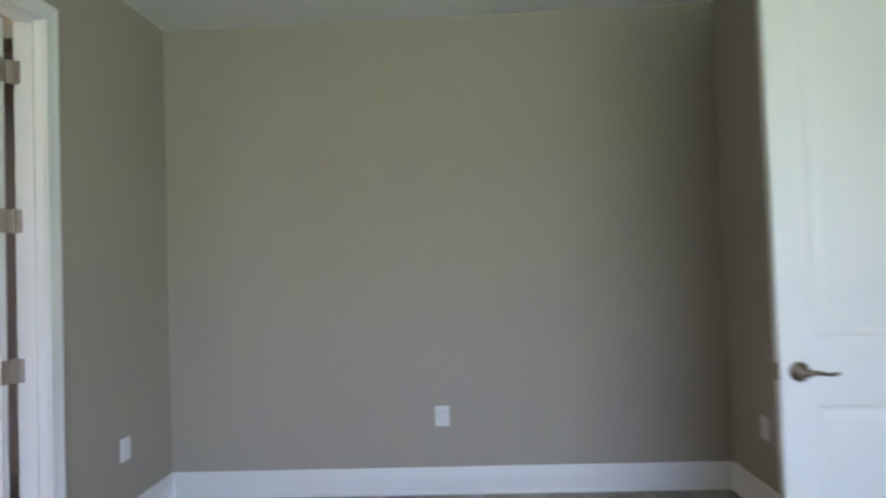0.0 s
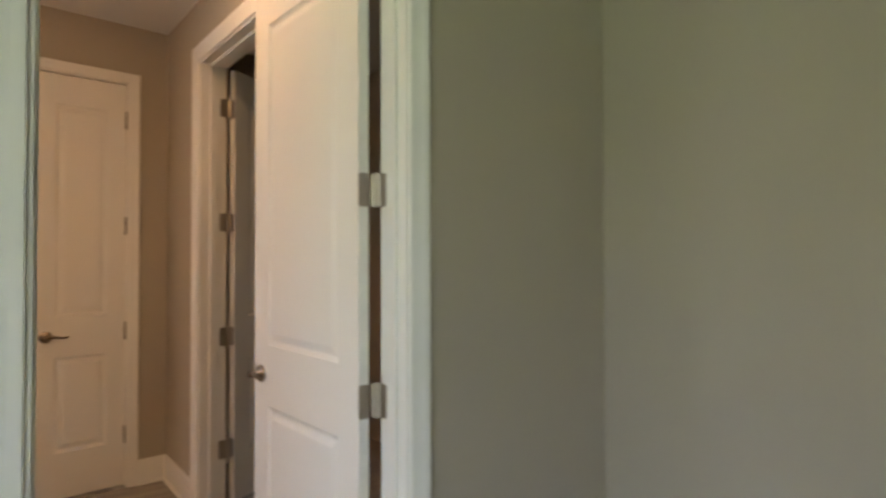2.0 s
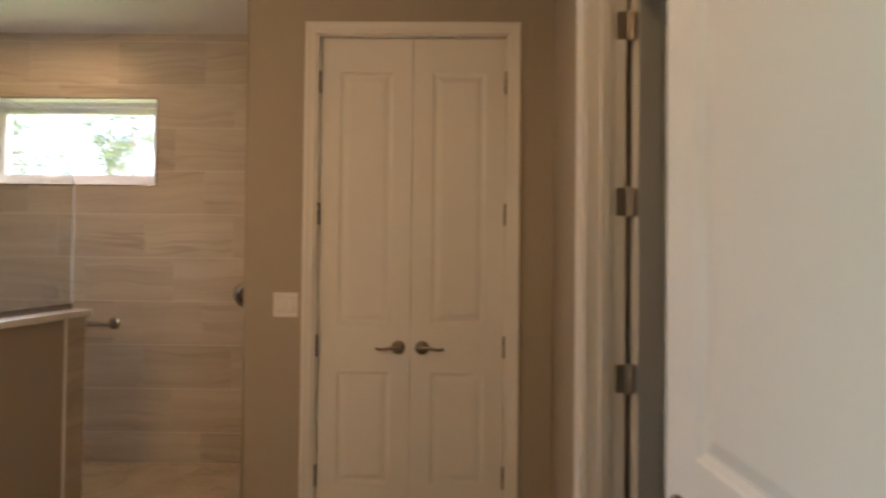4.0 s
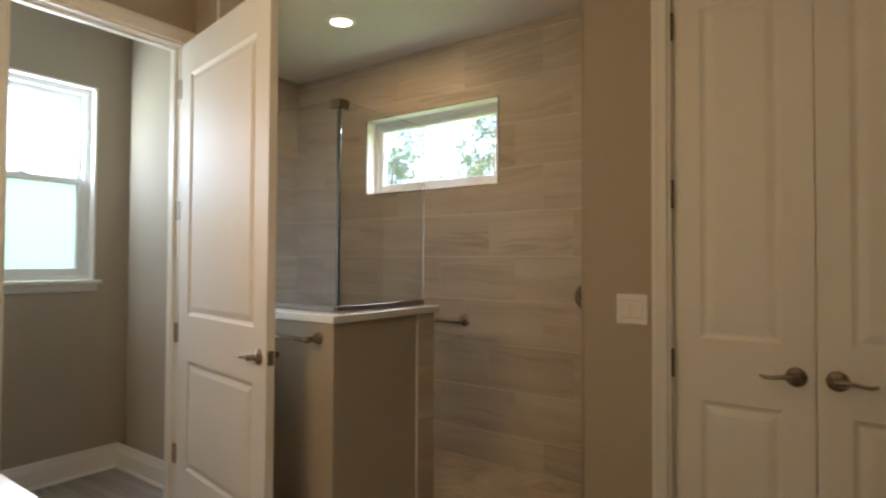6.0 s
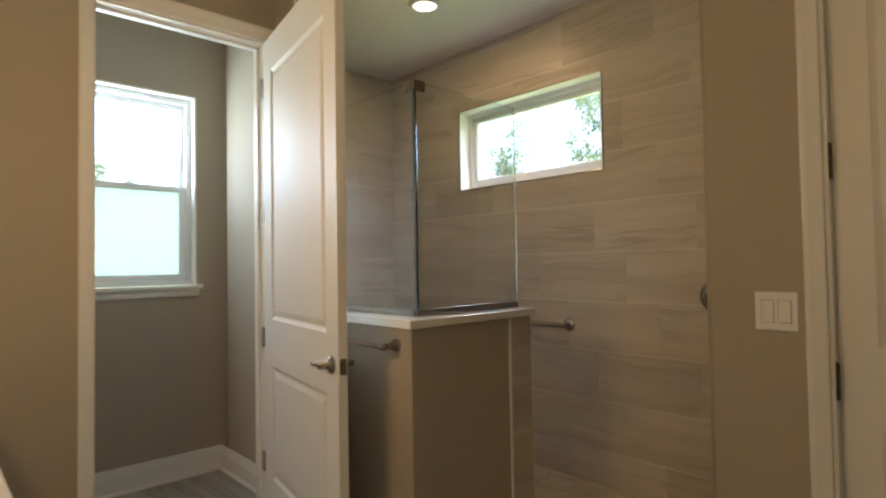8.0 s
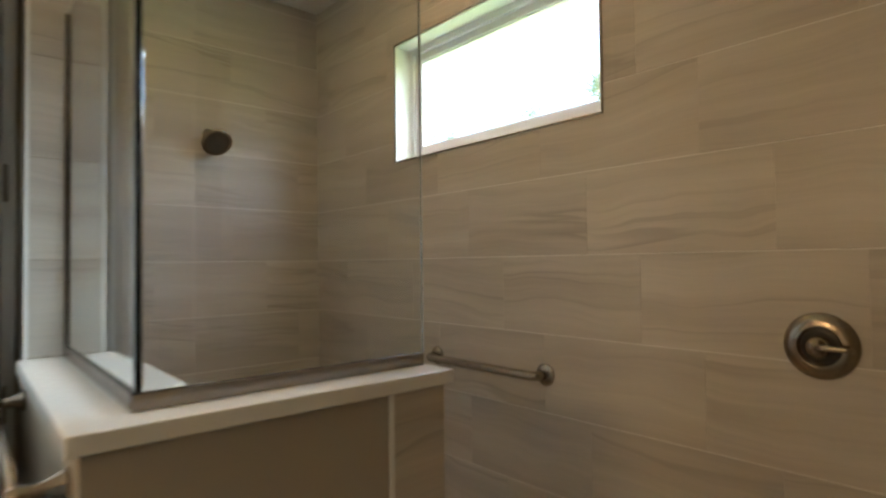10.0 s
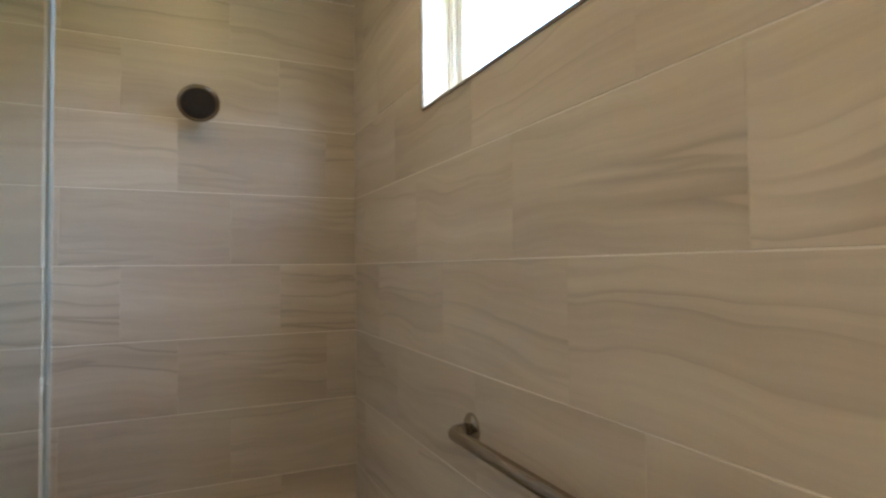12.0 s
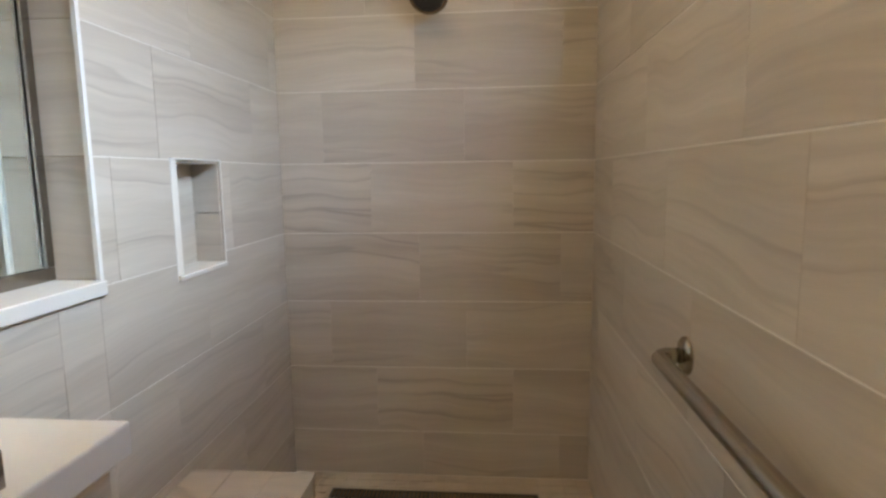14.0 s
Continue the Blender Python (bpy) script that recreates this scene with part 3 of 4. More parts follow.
GX, GY, GT = -3.122, -0.362, 2.03
screen = thing("glass_screen", pose(GX, GY, 1.1), "frameless clear glass corner screen in a steel channel", "glass screen")
gn = part("glass_panel", box(-0.605, -0.0055, -0.005, 0.005, 0.006, GT - 1.1, 0.0012), CLEAR, screen, "clear tempered glass")
ge = part("glass_panel", box(-0.005, 0.005, -0.777, 0.005, 0.006, GT - 1.1, 0.0012), CLEAR, screen, "clear tempered glass")
# opaque strip, the bright line of light along the glass end painted in
part("bright_edge_strip", box(-0.6075, -0.6052, -0.005, 0.005, 0.03, GT - 1.1, 0.0005), EDGE, gn, "pale strip painted with the bright line of the glass edge")
# opaque strip, coloured with the dark tone the glass corner shows
part("dark_edge_strip", box(0.0052, 0.0072, -0.006, 0.0072, 0.03, GT - 1.14, 0.0005), EDGE_DARK, gn, "dark strip painted as the glass corner's edge")
for g in (gn, ge):
    g.visible_shadow = False
for x0, x1, y0, y1, z1 in ((-0.602, 0.012, -0.012, -0.0055, 0.028), (-0.602, 0.012, 0.0055, 0.012, 0.028), (-0.012, -0.0055, -0.781, -0.0125, 0.028), (0.0055, 0.012, -0.781, -0.0125, 0.028)):
    part("channel", box(x0, x1, y0, y1, 0, z1, 0.0008), CHANNEL, screen, "dark steel channel")
part("corner_clamp", joined(box(-0.05, 0.010, -0.010, 0.010, GT - 1.1 - 0.035, GT - 1.1 + 0.006, 0.002), box(-0.010, 0.010, -0.05, -0.0105, GT - 1.1 - 0.035, GT - 1.1 + 0.006, 0.002)), CHANNEL, screen, "dark steel corner clamp")
part("wall_channel", joined(box(-0.012, -0.0055, -0.7815, -0.762, 0.03, GT - 1.1), box(0.0055, 0.012, -0.7815, -0.762, 0.03, GT - 1.1)), CHANNEL, screen, "dark steel wall channel")

# trims at the tile edges
structure("tile_trim", box(XT - 0.004, XT + 0.006, -1.145, -1.134, 1.1, C), PLATE, "white tile edge trim")
structure("tile_trim", box(-3.034, -3.024, -1.145, -1.136, 1.1, C), PLATE, "white tile edge trim")
structure("tile_trim", box(-3.585, -3.575, -0.287, -0.278, F, HW["top"]), PLATE, "white tile edge trim")
structure("wall_corner_bead", turned(lathe([(0, 0), (0.008, 0), (0.008, C - F), (0, C - F)], 12), pose(XC - 0.005, YV + 0.005, F)), PAINT, "rounded tan wall corner", True)

# ---- windows ----
def slab(parent, name, *dims, mat=VINYL, bevel=0.003, label=""):
    return part(name, box(*dims, bevel), mat, parent, label)


def frame4(x0, x1, z0, z1, y0, y1, w):
    return joined(box(x0, x1, y0, y1, z1 - w, z1, 0.002), box(x0, x1, y0, y1, z0, z0 + w, 0.002), box(x0, x0 + w, y0, y1, z0 + w, z1 - w, 0.002), box(x1 - w, x1, y0, y1, z0 + w, z1 - w, 0.002))


# shower window, local x along the wall
win1 = thing("window_1", pose(XW, SW[0], SW[2], 0, 0, 90), "white fixed picture window high in the tiled wall", "window", kind="structure")
L, Hh = SW[1] - SW[0], SW[3] - SW[2]
part("reveal", joined(box(0, L, 0.0, 0.15, -0.001, 0.007), box(0, L, 0, 0.15, Hh - 0.007, Hh + 0.001), box(0, 0.007, 0, 0.15, 0.007, Hh - 0.007), box(L - 0.007, L, 0, 0.15, 0.007, Hh - 0.007)), TRIM, win1, "white painted reveal")
part("edge_trim", frame4(-0.004, L + 0.004, -0.004, Hh + 0.004, -0.004, 0.004, 0.008), STEEL, win1, "thin metal tile edge")
part("window_frame", joined(frame4(0.007, L - 0.007, 0.007, Hh - 0.007, 0.085, 0.145, 0.03), frame4(0.037, L - 0.037, 0.037, Hh - 0.037, 0.098, 0.14, 0.034), frame4(0.071, L - 0.071, 0.071, Hh - 0.071, 0.106, 0.136, 0.008)), VINYL, win1, "white vinyl frame")
p = part("pane", box(0.076, L - 0.076, 0.118, 0.124, 0.076, Hh - 0.076), PANE, win1, "clear window glass")
p.visible_shadow = False

# toilet-room window, local x along the wall, y outwards
win2 = thing("window_2", pose(WW[1], -2.31, WW[2], 0, 0, 180), "white double-hung window with a frosted lower sash", "window", kind="structure")
L, Hh = WW[1] - WW[0], WW[3] - WW[2]
part("reveal", joined(box(0, L, 0.0, 0.149, Hh - 0.012, Hh), box(0, 0.012, 0, 0.149, 0, Hh - 0.012), box(L - 0.012, L, 0, 0.149, 0, Hh - 0.012)), TRIM, win2, "white painted reveal")
part("window_frame", frame4(0.012, L - 0.012, 0.004, Hh - 0.012, 0.06, 0.14, 0.032), VINYL, win2, "white vinyl frame")
up = part("upper_sash", frame4(0.044, L - 0.044, 0.59, Hh - 0.044, 0.10, 0.13, 0.03), VINYL, win2)
p = part("pane", box(0.074, L - 0.074, 0.113, 0.118, 0.62, Hh - 0.074), PANE, up, "clear window glass")
p.visible_shadow = False
low = part("lower_sash", joined(frame4(0.044, L - 0.044, 0.036, 0.62, 0.066, 0.096, 0.034), box(0.044, L - 0.044, 0.06, 0.066, 0.586, 0.596)), VINYL, win2)
p = part("pane", box(0.078, L - 0.078, 0.079, 0.084, 0.07, 0.586), FROST, low, "frosted glass")
p.visible_shadow = False
part("sash_lock", joined(box(L / 2 - 0.03, L / 2 + 0.03, 0.068, 0.094, 0.62, 0.628, 0.002), turned(lathe([(0, 0), (0.012, 0), (0.012, 0.01), (0, 0.012)], 16), pose(L / 2, 0.082, 0.627)), box(L / 2 - 0.004, L / 2 + 0.028, 0.07, 0.08, 0.634, 0.641, 0.001)), VINYL, low, "white sash lock", False)
part("window_sill", joined(box(-0.03, L + 0.03, -0.035, 0.062, -0.022, 0.003, 0.005), sweep_profile([(0.0, -0.066), (0.008, -0.064), (0.012, -0.05), (0.012, -0.036), (0.02, -0.0225), (0.0, -0.0225)], (-0.014, 0, 0), (L + 0.014, 0, 0), (0, -1, 0))), TRIM, win2, "white moulded sill and apron")

# unseen bedroom windows behind the start of the walk, added to let in daylight
def bedroom_window(name, m, L, Hh):
    w = thing(name, m, "white bedroom window, unseen, added to let in light", "window", kind="structure")
    part("window_frame", joined(frame4(0, L, 0, Hh, -0.1, -0.03, 0.04), box(L / 2 - 0.03, L / 2 + 0.03, -0.095, -0.035, 0.04, Hh - 0.04)), VINYL, w)
    p = part("pane", box(0.04, L - 0.04, -0.067, -0.062, 0.04, Hh - 0.04), PANE, w, "clear window glass")
    p.visible_shadow = False


bedroom_window("window_3", pose(BW[0], -2.47, BW[2]), BW[1] - BW[0], BW[3] - BW[2])
bedroom_window("window_4", pose(2.46, EW[0], EW[2], 0, 0, 90), EW[1] - EW[0], EW[3] - EW[2])

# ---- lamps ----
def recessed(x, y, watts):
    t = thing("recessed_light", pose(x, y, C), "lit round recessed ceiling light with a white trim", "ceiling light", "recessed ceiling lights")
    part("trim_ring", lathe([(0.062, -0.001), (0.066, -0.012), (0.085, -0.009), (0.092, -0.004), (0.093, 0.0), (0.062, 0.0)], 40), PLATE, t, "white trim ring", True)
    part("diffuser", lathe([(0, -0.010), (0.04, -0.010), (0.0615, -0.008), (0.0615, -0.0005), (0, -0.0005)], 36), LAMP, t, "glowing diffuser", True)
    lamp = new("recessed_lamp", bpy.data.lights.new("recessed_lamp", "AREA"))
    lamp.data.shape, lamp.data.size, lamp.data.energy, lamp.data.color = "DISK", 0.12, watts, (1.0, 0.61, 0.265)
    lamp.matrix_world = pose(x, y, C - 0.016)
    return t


recessed(-3.788, -1.046, 0.47)
# unseen hall light, added and placed to balance brightness in the hall
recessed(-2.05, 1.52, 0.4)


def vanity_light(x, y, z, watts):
    """An unseen wall bar with three glowing glass shades, inferred over the vanity; its form is invented."""
    t = thing("vanity_light", pose(x, y, z), "unseen lit vanity light, inferred, with three glass shades", "wall light")
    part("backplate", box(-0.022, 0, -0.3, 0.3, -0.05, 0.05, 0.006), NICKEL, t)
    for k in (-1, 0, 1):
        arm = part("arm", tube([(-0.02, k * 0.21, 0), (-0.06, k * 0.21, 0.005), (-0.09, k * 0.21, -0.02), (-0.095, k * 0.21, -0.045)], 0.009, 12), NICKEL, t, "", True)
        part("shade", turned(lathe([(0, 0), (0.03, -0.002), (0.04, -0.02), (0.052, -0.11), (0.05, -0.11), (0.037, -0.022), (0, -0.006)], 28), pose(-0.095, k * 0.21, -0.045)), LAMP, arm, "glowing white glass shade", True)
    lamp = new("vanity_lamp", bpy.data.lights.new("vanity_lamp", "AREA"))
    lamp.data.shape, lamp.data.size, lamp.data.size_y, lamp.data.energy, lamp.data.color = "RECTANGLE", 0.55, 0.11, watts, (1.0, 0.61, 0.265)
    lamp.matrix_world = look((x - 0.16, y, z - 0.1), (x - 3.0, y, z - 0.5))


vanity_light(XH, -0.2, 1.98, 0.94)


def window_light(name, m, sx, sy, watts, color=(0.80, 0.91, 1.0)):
    """An added area lamp standing in for sky light at or beyond a window."""
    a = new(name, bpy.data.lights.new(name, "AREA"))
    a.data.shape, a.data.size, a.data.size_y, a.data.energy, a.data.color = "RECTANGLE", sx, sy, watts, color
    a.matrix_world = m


# added lamp outdoors, raised so its light falls in a slanted edge
window_light("outdoor_sky_lamp", look((XO - 1.6, -0.9, 3.1), (XW, -0.9, 1.95)), 3.0, 0.9, 15.0)
window_light("toilet_window_light", look(((WW[0] + WW[1]) / 2, -2.456, 2.08), ((WW[0] + WW[1]) / 2, 0, 1.6)), 0.58, 0.48, 1.5)
# lamps added at the unseen windows, tinted green to pass for garden light
window_light("bedroom_window_light", look(((BW[0] + BW[1]) / 2, -2.42, 1.55), (0.2, 2.98, 2.1)), 1.7, 1.5, 1.1, color=(0.72, 1.0, 0.84))
window_light("added_side_sky_lamp", look((2.41, (EW[0] + EW[1]) / 2, 1.55), (-1.0, 1.4, 1.6)), 1.3, 1.5, 1.4, color=(0.72, 1.0, 0.84))

# ---- bedroom and hall fittings ----
def wall_plate(name, m, w, label, rockers):
    t = thing(name, m, label, "outlet" if name == "wall_outlet" else "light switch", "wall outlets" if name == "wall_outlet" else "")
    us = [-w / 2, w / 2]
    for k in range(rockers):
        x = (k - (rockers - 1) / 2) * 0.046
        us += [x - 0.0175, x + 0.0175]
    bm = cells(sorted(us), [0, 0.006], [-0.0575, -0.0345, 0.0345, 0.0575], lambda x, y, z: abs(z) > 0.0345 or not any(abs(x - (k - (rockers - 1) / 2) * 0.046) < 0.0175 for k in range(rockers)))
    plate = part("cover_plate", bm, PLATE, t)
    bv = plate.modifiers.new("edge", "BEVEL")
    bv.width, bv.segments, bv.limit_method = 0.0015, 2, "ANGLE"
    # near-black sheet puts the shade of the rocker gaps into colour
    part("backing", box(-w / 2 + 0.01, w / 2 - 0.01, 0.0, 0.0015, -0.045, 0.045), GAP_SHADE, plate)
    for k in range(rockers):
        x = (k - (rockers - 1) / 2) * 0.046
        r = turned(box(x - 0.0163, x + 0.0163, 0.001, 0.0068, -0.0333, 0.0333, 0.0012), pose(0, 0, 0, 2.2 if name == "light_switch" else 0))
        part("rocker" if name == "light_switch" else "receptacle", r, PLATE, t)
        for s in (-1, 1):
            part("screw", turned(lathe([(0, 0.0), (0.003, 0.0), (0.003, 0.0012), (0, 0.0016)], 12), pose(x, 0.0058, s * 0.049, -90)), PLATE, t)
    return t


wall_plate("wall_outlet", pose(0.502, YN, 0.468, 0, 0, 180), 0.082, "white wall outlet cover low on the greige wall", 1)
wall_plate("wall_outlet", pose(XB, 2.532, 0.458, 0, 0, -90), 0.078, "white wall outlet cover beside the bathroom door", 1)
wall_plate("wall_outlet", pose(XE, 2.62, 0.466, 0, 0, 90), 0.078, "white wall outlet cover behind the open door", 1)
wall_plate("light_switch", pose(XC, 0.761, 1.147, 0, 0, -90), 0.116, "white double rocker light switch beside the closet", 2)

# ---- vanity ----
vanity = thing("vanity_cabinet", pose(-1.80, YW, F), "painted vanity cabinet against the bathroom wall", "cabinet")
part("body", box(0.03, 0.583, 0.005, 2.17, 0.09, 0.815), CABINET, vanity)
part("toe_kick", box(0.09, 0.583, 0.005, 2.17, 0, 0.09), CABINET, vanity)
for k in range(4):
    y = 0.02 + k * 0.54
    dr = part("cabinet_door", box(0.011, 0.03, y, y + 0.51, 0.11, 0.795, 0.003), CABINET, vanity)
    part("knob", turned(lathe([(0, 0), (0.006, 0), (0.005, 0.012), (0.013, 0.02), (0.012, 0.026), (0, 0.028)], 16), pose(0.011, y + (0.46 if k % 2 == 0 else 0.05), 0.70, 0, -90)), NICKEL, dr, "", True)
top = thing("countertop", pose(-1.83, YW, 0.845), "white quartz vanity countertop with a low splash", "countertop")
part("slab", box(0, 0.613, 0.002, 2.19, 0, 0.035, 0.003), QUARTZ, top)
part("side_splash", box(-0.038 + 0.002, 0.613, 0.002, 0.021, 0.0355, 0.137, 0.002), QUARTZ, top)
part("back_splash", box(0.594, 0.613, 0.0215, 2.19, 0.0355, 0.137, 0.002), QUARTZ, top)

# ---- shower fittings ----
def grab_bar():
    t = thing("grab_bar", pose(XW, -0.868, 0.945), "brushed steel grab bar on the tiled wall", "grab bar")
    h, r = 0.292, 0.016
    pts = [(0.004, -h, 0)] + [(0.03 + 0.03 * math.sin(a), -h + 0.03 * (1 - math.cos(a)), 0) for a in (radians(15 * k) for k in range(7))]
    pts = pts + [(p[0], -p[1], 0) for p in reversed(pts)]
    part("bar", tube(pts, r, 18), STEEL, t, "", True)
    for s in (-1, 1):
        part("flange", turned(lathe([(0, 0), (0.039, 0), (0.039, 0.004), (0.034, 0.009), (0.024, 0.011), (0.017, 0.012)], 30), pose(0, s * h, 0, 0, 90)), STEEL, t, "", True)


def towel_bar():
    t = thing("towel_bar", pose(HW["x1"], -0.745, 1.0), "satin nickel towel bar on the half wall", "towel bar")
    part("bar", tube([(0.068, -0.39, 0), (0.068, 0.39, 0)], 0.0085, 14), NICKEL, t, "", True)
    for s in (-1, 1):
        post = turned(lathe([(0, 0), (0.026, 0), (0.026, 0.006), (0.022, 0.012), (0.014, 0.03), (0.011, 0.045), (0.013, 0.056), (0.015, 0.068), (0.011, 0.08), (0, 0.082)], 8), pose(0, s * 0.372, 0, 0, 90, 0) @ pose(0, 0, 0, 0, 0, 22.5))
        part("post", post, NICKEL, t, "faceted flared post")


def shower_head():
    t = thing("shower_rose", pose(-3.845, YS, 2.0), "round satin nickel shower head with dark nozzles", "shower head")
    part("flange", turned(lathe([(0, 0), (0.03, 0), (0.029, 0.004), (0.02, 0.01), (0.012, 0.012)], 26), pose(0, 0, 0, -90)), NICKEL, t, "", True)
    pts = [(0, 0.0, 0), (0, 0.03, 0.0), (0, 0.055, -0.006), (0, 0.075, -0.022), (0, 0.088, -0.035)]
    part("arm", tube(pts, 0.0105, 14), NICKEL, t, "", True)
    m = pose(0, 0.088, -0.035, -131) @ Matrix.Diagonal((1.42, 1.42, 1.0, 1.0))
    body = part("body", turned(lathe([(0, -0.012), (0.014, -0.01), (0.017, 0.006), (0.022, 0.014), (0.044, 0.028), (0.0505, 0.036), (0.0505, 0.043), (0.047, 0.047), (0.042, 0.0475), (0.0405, 0.046)], 36), m), NICKEL, t, "", True)
    part("face", turned(lathe([(0.041, 0.0462), (0.03, 0.0475), (0.012, 0.0478), (0.008, 0.052), (0, 0.053)], 36), m), DARK, body, "dark nozzle face", True)
    ring = bmesh.new()
    for r, n in ((0.012, 6), (0.024, 12), (0.036, 18)):
        for k in range(n):
            a = 2 * math.pi * k / n
            ring = joined(ring, turned(lathe([(0.002, 0.0465), (0.0015, 0.0495), (0, 0.0495)], 6), m @ pose(r * math.cos(a), r * math.sin(a), 0)))
    part("nozzles", ring, DARK, body)


def shower_valve():
    t = thing("shower_valve", pose(XW, 0.255, 1.13, 0, 90) @ Matrix.Diagonal((0.87, 0.87, 0.87, 1.0)), "round satin nickel shower valve with a lever", "shower valve")
    plate = part("escutcheon", lathe([(0, 0.0), (0.092, 0.0), (0.092, 0.003), (0.086, 0.009), (0.056, 0.021), (0.053, 0.02), (0.051, 0.008), (0.045, 0.007)], 44), NICKEL, t, "", True)
    part("recess", lathe([(0.051, 0.0075), (0.03, 0.0075), (0.028, 0.03), (0, 0.03)], 32), DARK, plate, "dark recess", True)
    part("hub", lathe([(0.03, 0.017), (0.03, 0.034), (0.024, 0.046), (0.012, 0.054), (0, 0.056)], 28), NICKEL, t, "", True)
    part("lever", tube([(0, 0, 0.045), (0, 0.03, 0.048), (0, 0.065, 0.05), (0, 0.085, 0.05)], [0.012, 0.009, 0.0075, 0.006], 12), NICKEL, t, "", True)


grab_bar(), towel_bar(), shower_head(), shower_valve()

# bench in the corner of the half wall
bench = thing("shower_bench", pose(-3.585, -1.43, SF), "tiled shower bench against the wall", "bench")
part("body", box(0.008, 0.346, 0.008, 0.955, 0, 0.43), GROUT, bench)

# linear drain
drain = thing("shower_drain", pose(-3.43, -2.055, SF), "dark linear shower drain with a slotted grate", "drain")
part("frame", joined(box(-0.81, 0, -0.03, -0.024, -0.004, 0.003), box(-0.81, 0, 0.024, 0.03, -0.004, 0.003), box(-0.81, -0.804, -0.024, 0.024, -0.004, 0.003), box(-0.006, 0, -0.024, 0.024, -0.004, 0.003), box(-0.804, -0.006, -0.024, 0.024, -0.004, -0.002)), DARK, drain)
sl = bpy.data.meshes.new("grate_bar")
b_ = box(-0.004, 0.004, -0.024, 0.024, -0.002, 0.002)
b_.to_mesh(sl), b_.free()
sl.materials.append(NICKEL)
for k in range(50):
    o = new("grate_bar", sl)
    o.parent, o.location = drain, (-0.012 - k * 0.0159, 0, 0)

# niche lining
niche = thing("shower_niche", pose(XT, (NI[0] + NI[1]) / 2, NI[2]), "tiled recessed shower niche with white edges", "niche", kind="structure")
w2, nh = (NI[1] - NI[0]) / 2, NI[3] - NI[2]
part("edge_trim", joined(box(-0.0012, 0.004, -w2 - 0.003, -w2 - 0.001, 0, nh), box(-0.0012, 0.004, w2 + 0.001, w2 + 0.003, 0, nh), box(-0.0025, 0.004, -w2 + 0.001, w2 - 0.001, nh - 0.001, nh + 0.003)), PLATE, niche, "white tile edge trim")
part("shelf", box(-0.008, 0.098, -w2 + 0.001, w2 - 0.001, 0.0, 0.014, 0.002), QUARTZ, niche, "white quartz niche sill")
part("back_tile", box(0.088, 0.0995, -w2 + 0.001, w2 - 0.001, 0.0142, nh - 0.001), TILE, niche)
for s in (-1, 1):
    part("side_tile", box(0.006, 0.0875, s * w2 - (0.009 if s > 0 else 0.0), s * w2 + (0.0 if s > 0 else 0.009), 0.0142, 0.165), TILE, niche)
    part("side_tile", box(0.006, 0.0875, s * w2 - (0.009 if s > 0 else 0.0), s * w2 + (0.0 if s > 0 else 0.009), 0.168, nh - 0.001), TILE, niche)
part("top_tile", box(0.006, 0.0875, -w2 + 0.0095, w2 - 0.0095, nh - 0.009, nh - 0.0005), TILE, niche)

# ---- outside ----
structure("ground", box(-600, 600, -600, 600, -0.9, -0.35), GRASS, "lawn running to the horizon")


def tree(x, y, h, spread, leaves, seed, label):
    rnd = random.Random(seed)
    t = thing("tree", pose(x, y, -0.36), label, "tree", "trees outside the windows")
    tip = [(0, 0, 0)]
    for k in range(1, 8):
        tip.append((tip[-1][0] + rnd.uniform(-0.12, 0.12), tip[-1][1] + rnd.uniform(-0.12, 0.12), h * k / 7))
    part("trunk", tube(tip, [0.10 * (1 - 0.12 * k) for k in range(8)], 10), BARK, t, "", True)
    crown = bmesh.new()
    for k in range(44):
        a, f = rnd.uniform(0, 2 * math.pi), rnd.uniform(0.3, 1.0)
        i = min(6, int(f * 7))
        p0 = Vector(tip[i])
        p0.z = h * f
        reach = spread * (1.15 - f * 0.8) * rnd.uniform(0.5, 1.0)
        p2 = p0 + Vector((math.cos(a) * reach, math.sin(a) * reach, reach * rnd.uniform(0.05, 0.5)))
        p1 = (p0 + p2) / 2 + Vector((0, 0, -0.08 * reach))
        part("limb", tube([p0, p1, p2], [0.03 * (1.2 - f), 0.018 * (1.2 - f), 0.005], 6), BARK, t, "", True)
        for c in range(6):
            q = p0.lerp(p2, rnd.uniform(0.45, 1.05)) + Vector([rnd.gauss(0, 0.14) for _ in range(3)])
            rr = rnd.uniform(0.18, 0.42)
            for _ in range(leaves):
                d = Vector([rnd.gauss(0, 1) for _ in range(3)]).normalized() * rr * rnd.random() ** 0.5
                n1 = Vector([rnd.gauss(0, 1) for _ in range(3)]).normalized()
                n2 = n1.orthogonal().normalized()
                s = rnd.uniform(0.035, 0.075)
                o = q + d
                vs = [crown.verts.new(o + n1 * s), crown.verts.new(o + n2 * s * 0.45), crown.verts.new(o - n1 * s), crown.verts.new(o - n2 * s * 0.45)]
                crown.faces.new(vs)
    me = bpy.data.meshes.new("crown")
    crown.to_mesh(me), crown.free()
    me.materials.append(LEAF)
    o = new("crown", me)
    o.parent = t
    return t


SPARSE = "slender green tree with sparse light foliage"
tree(-15.5, -6.9, 6.6, 1.9, 18, 3, SPARSE)
tree(-17.0, -8.6, 7.0, 2.0, 18, 5, SPARSE)
tree(-14.8, -10.2, 5.4, 1.8, 18, 8, SPARSE)
tree(-19.0, -12.6, 7.4, 2.2, 18, 13, SPARSE)
tree(-14.5, -12.8, 5.8, 1.8, 18, 21, SPARSE)
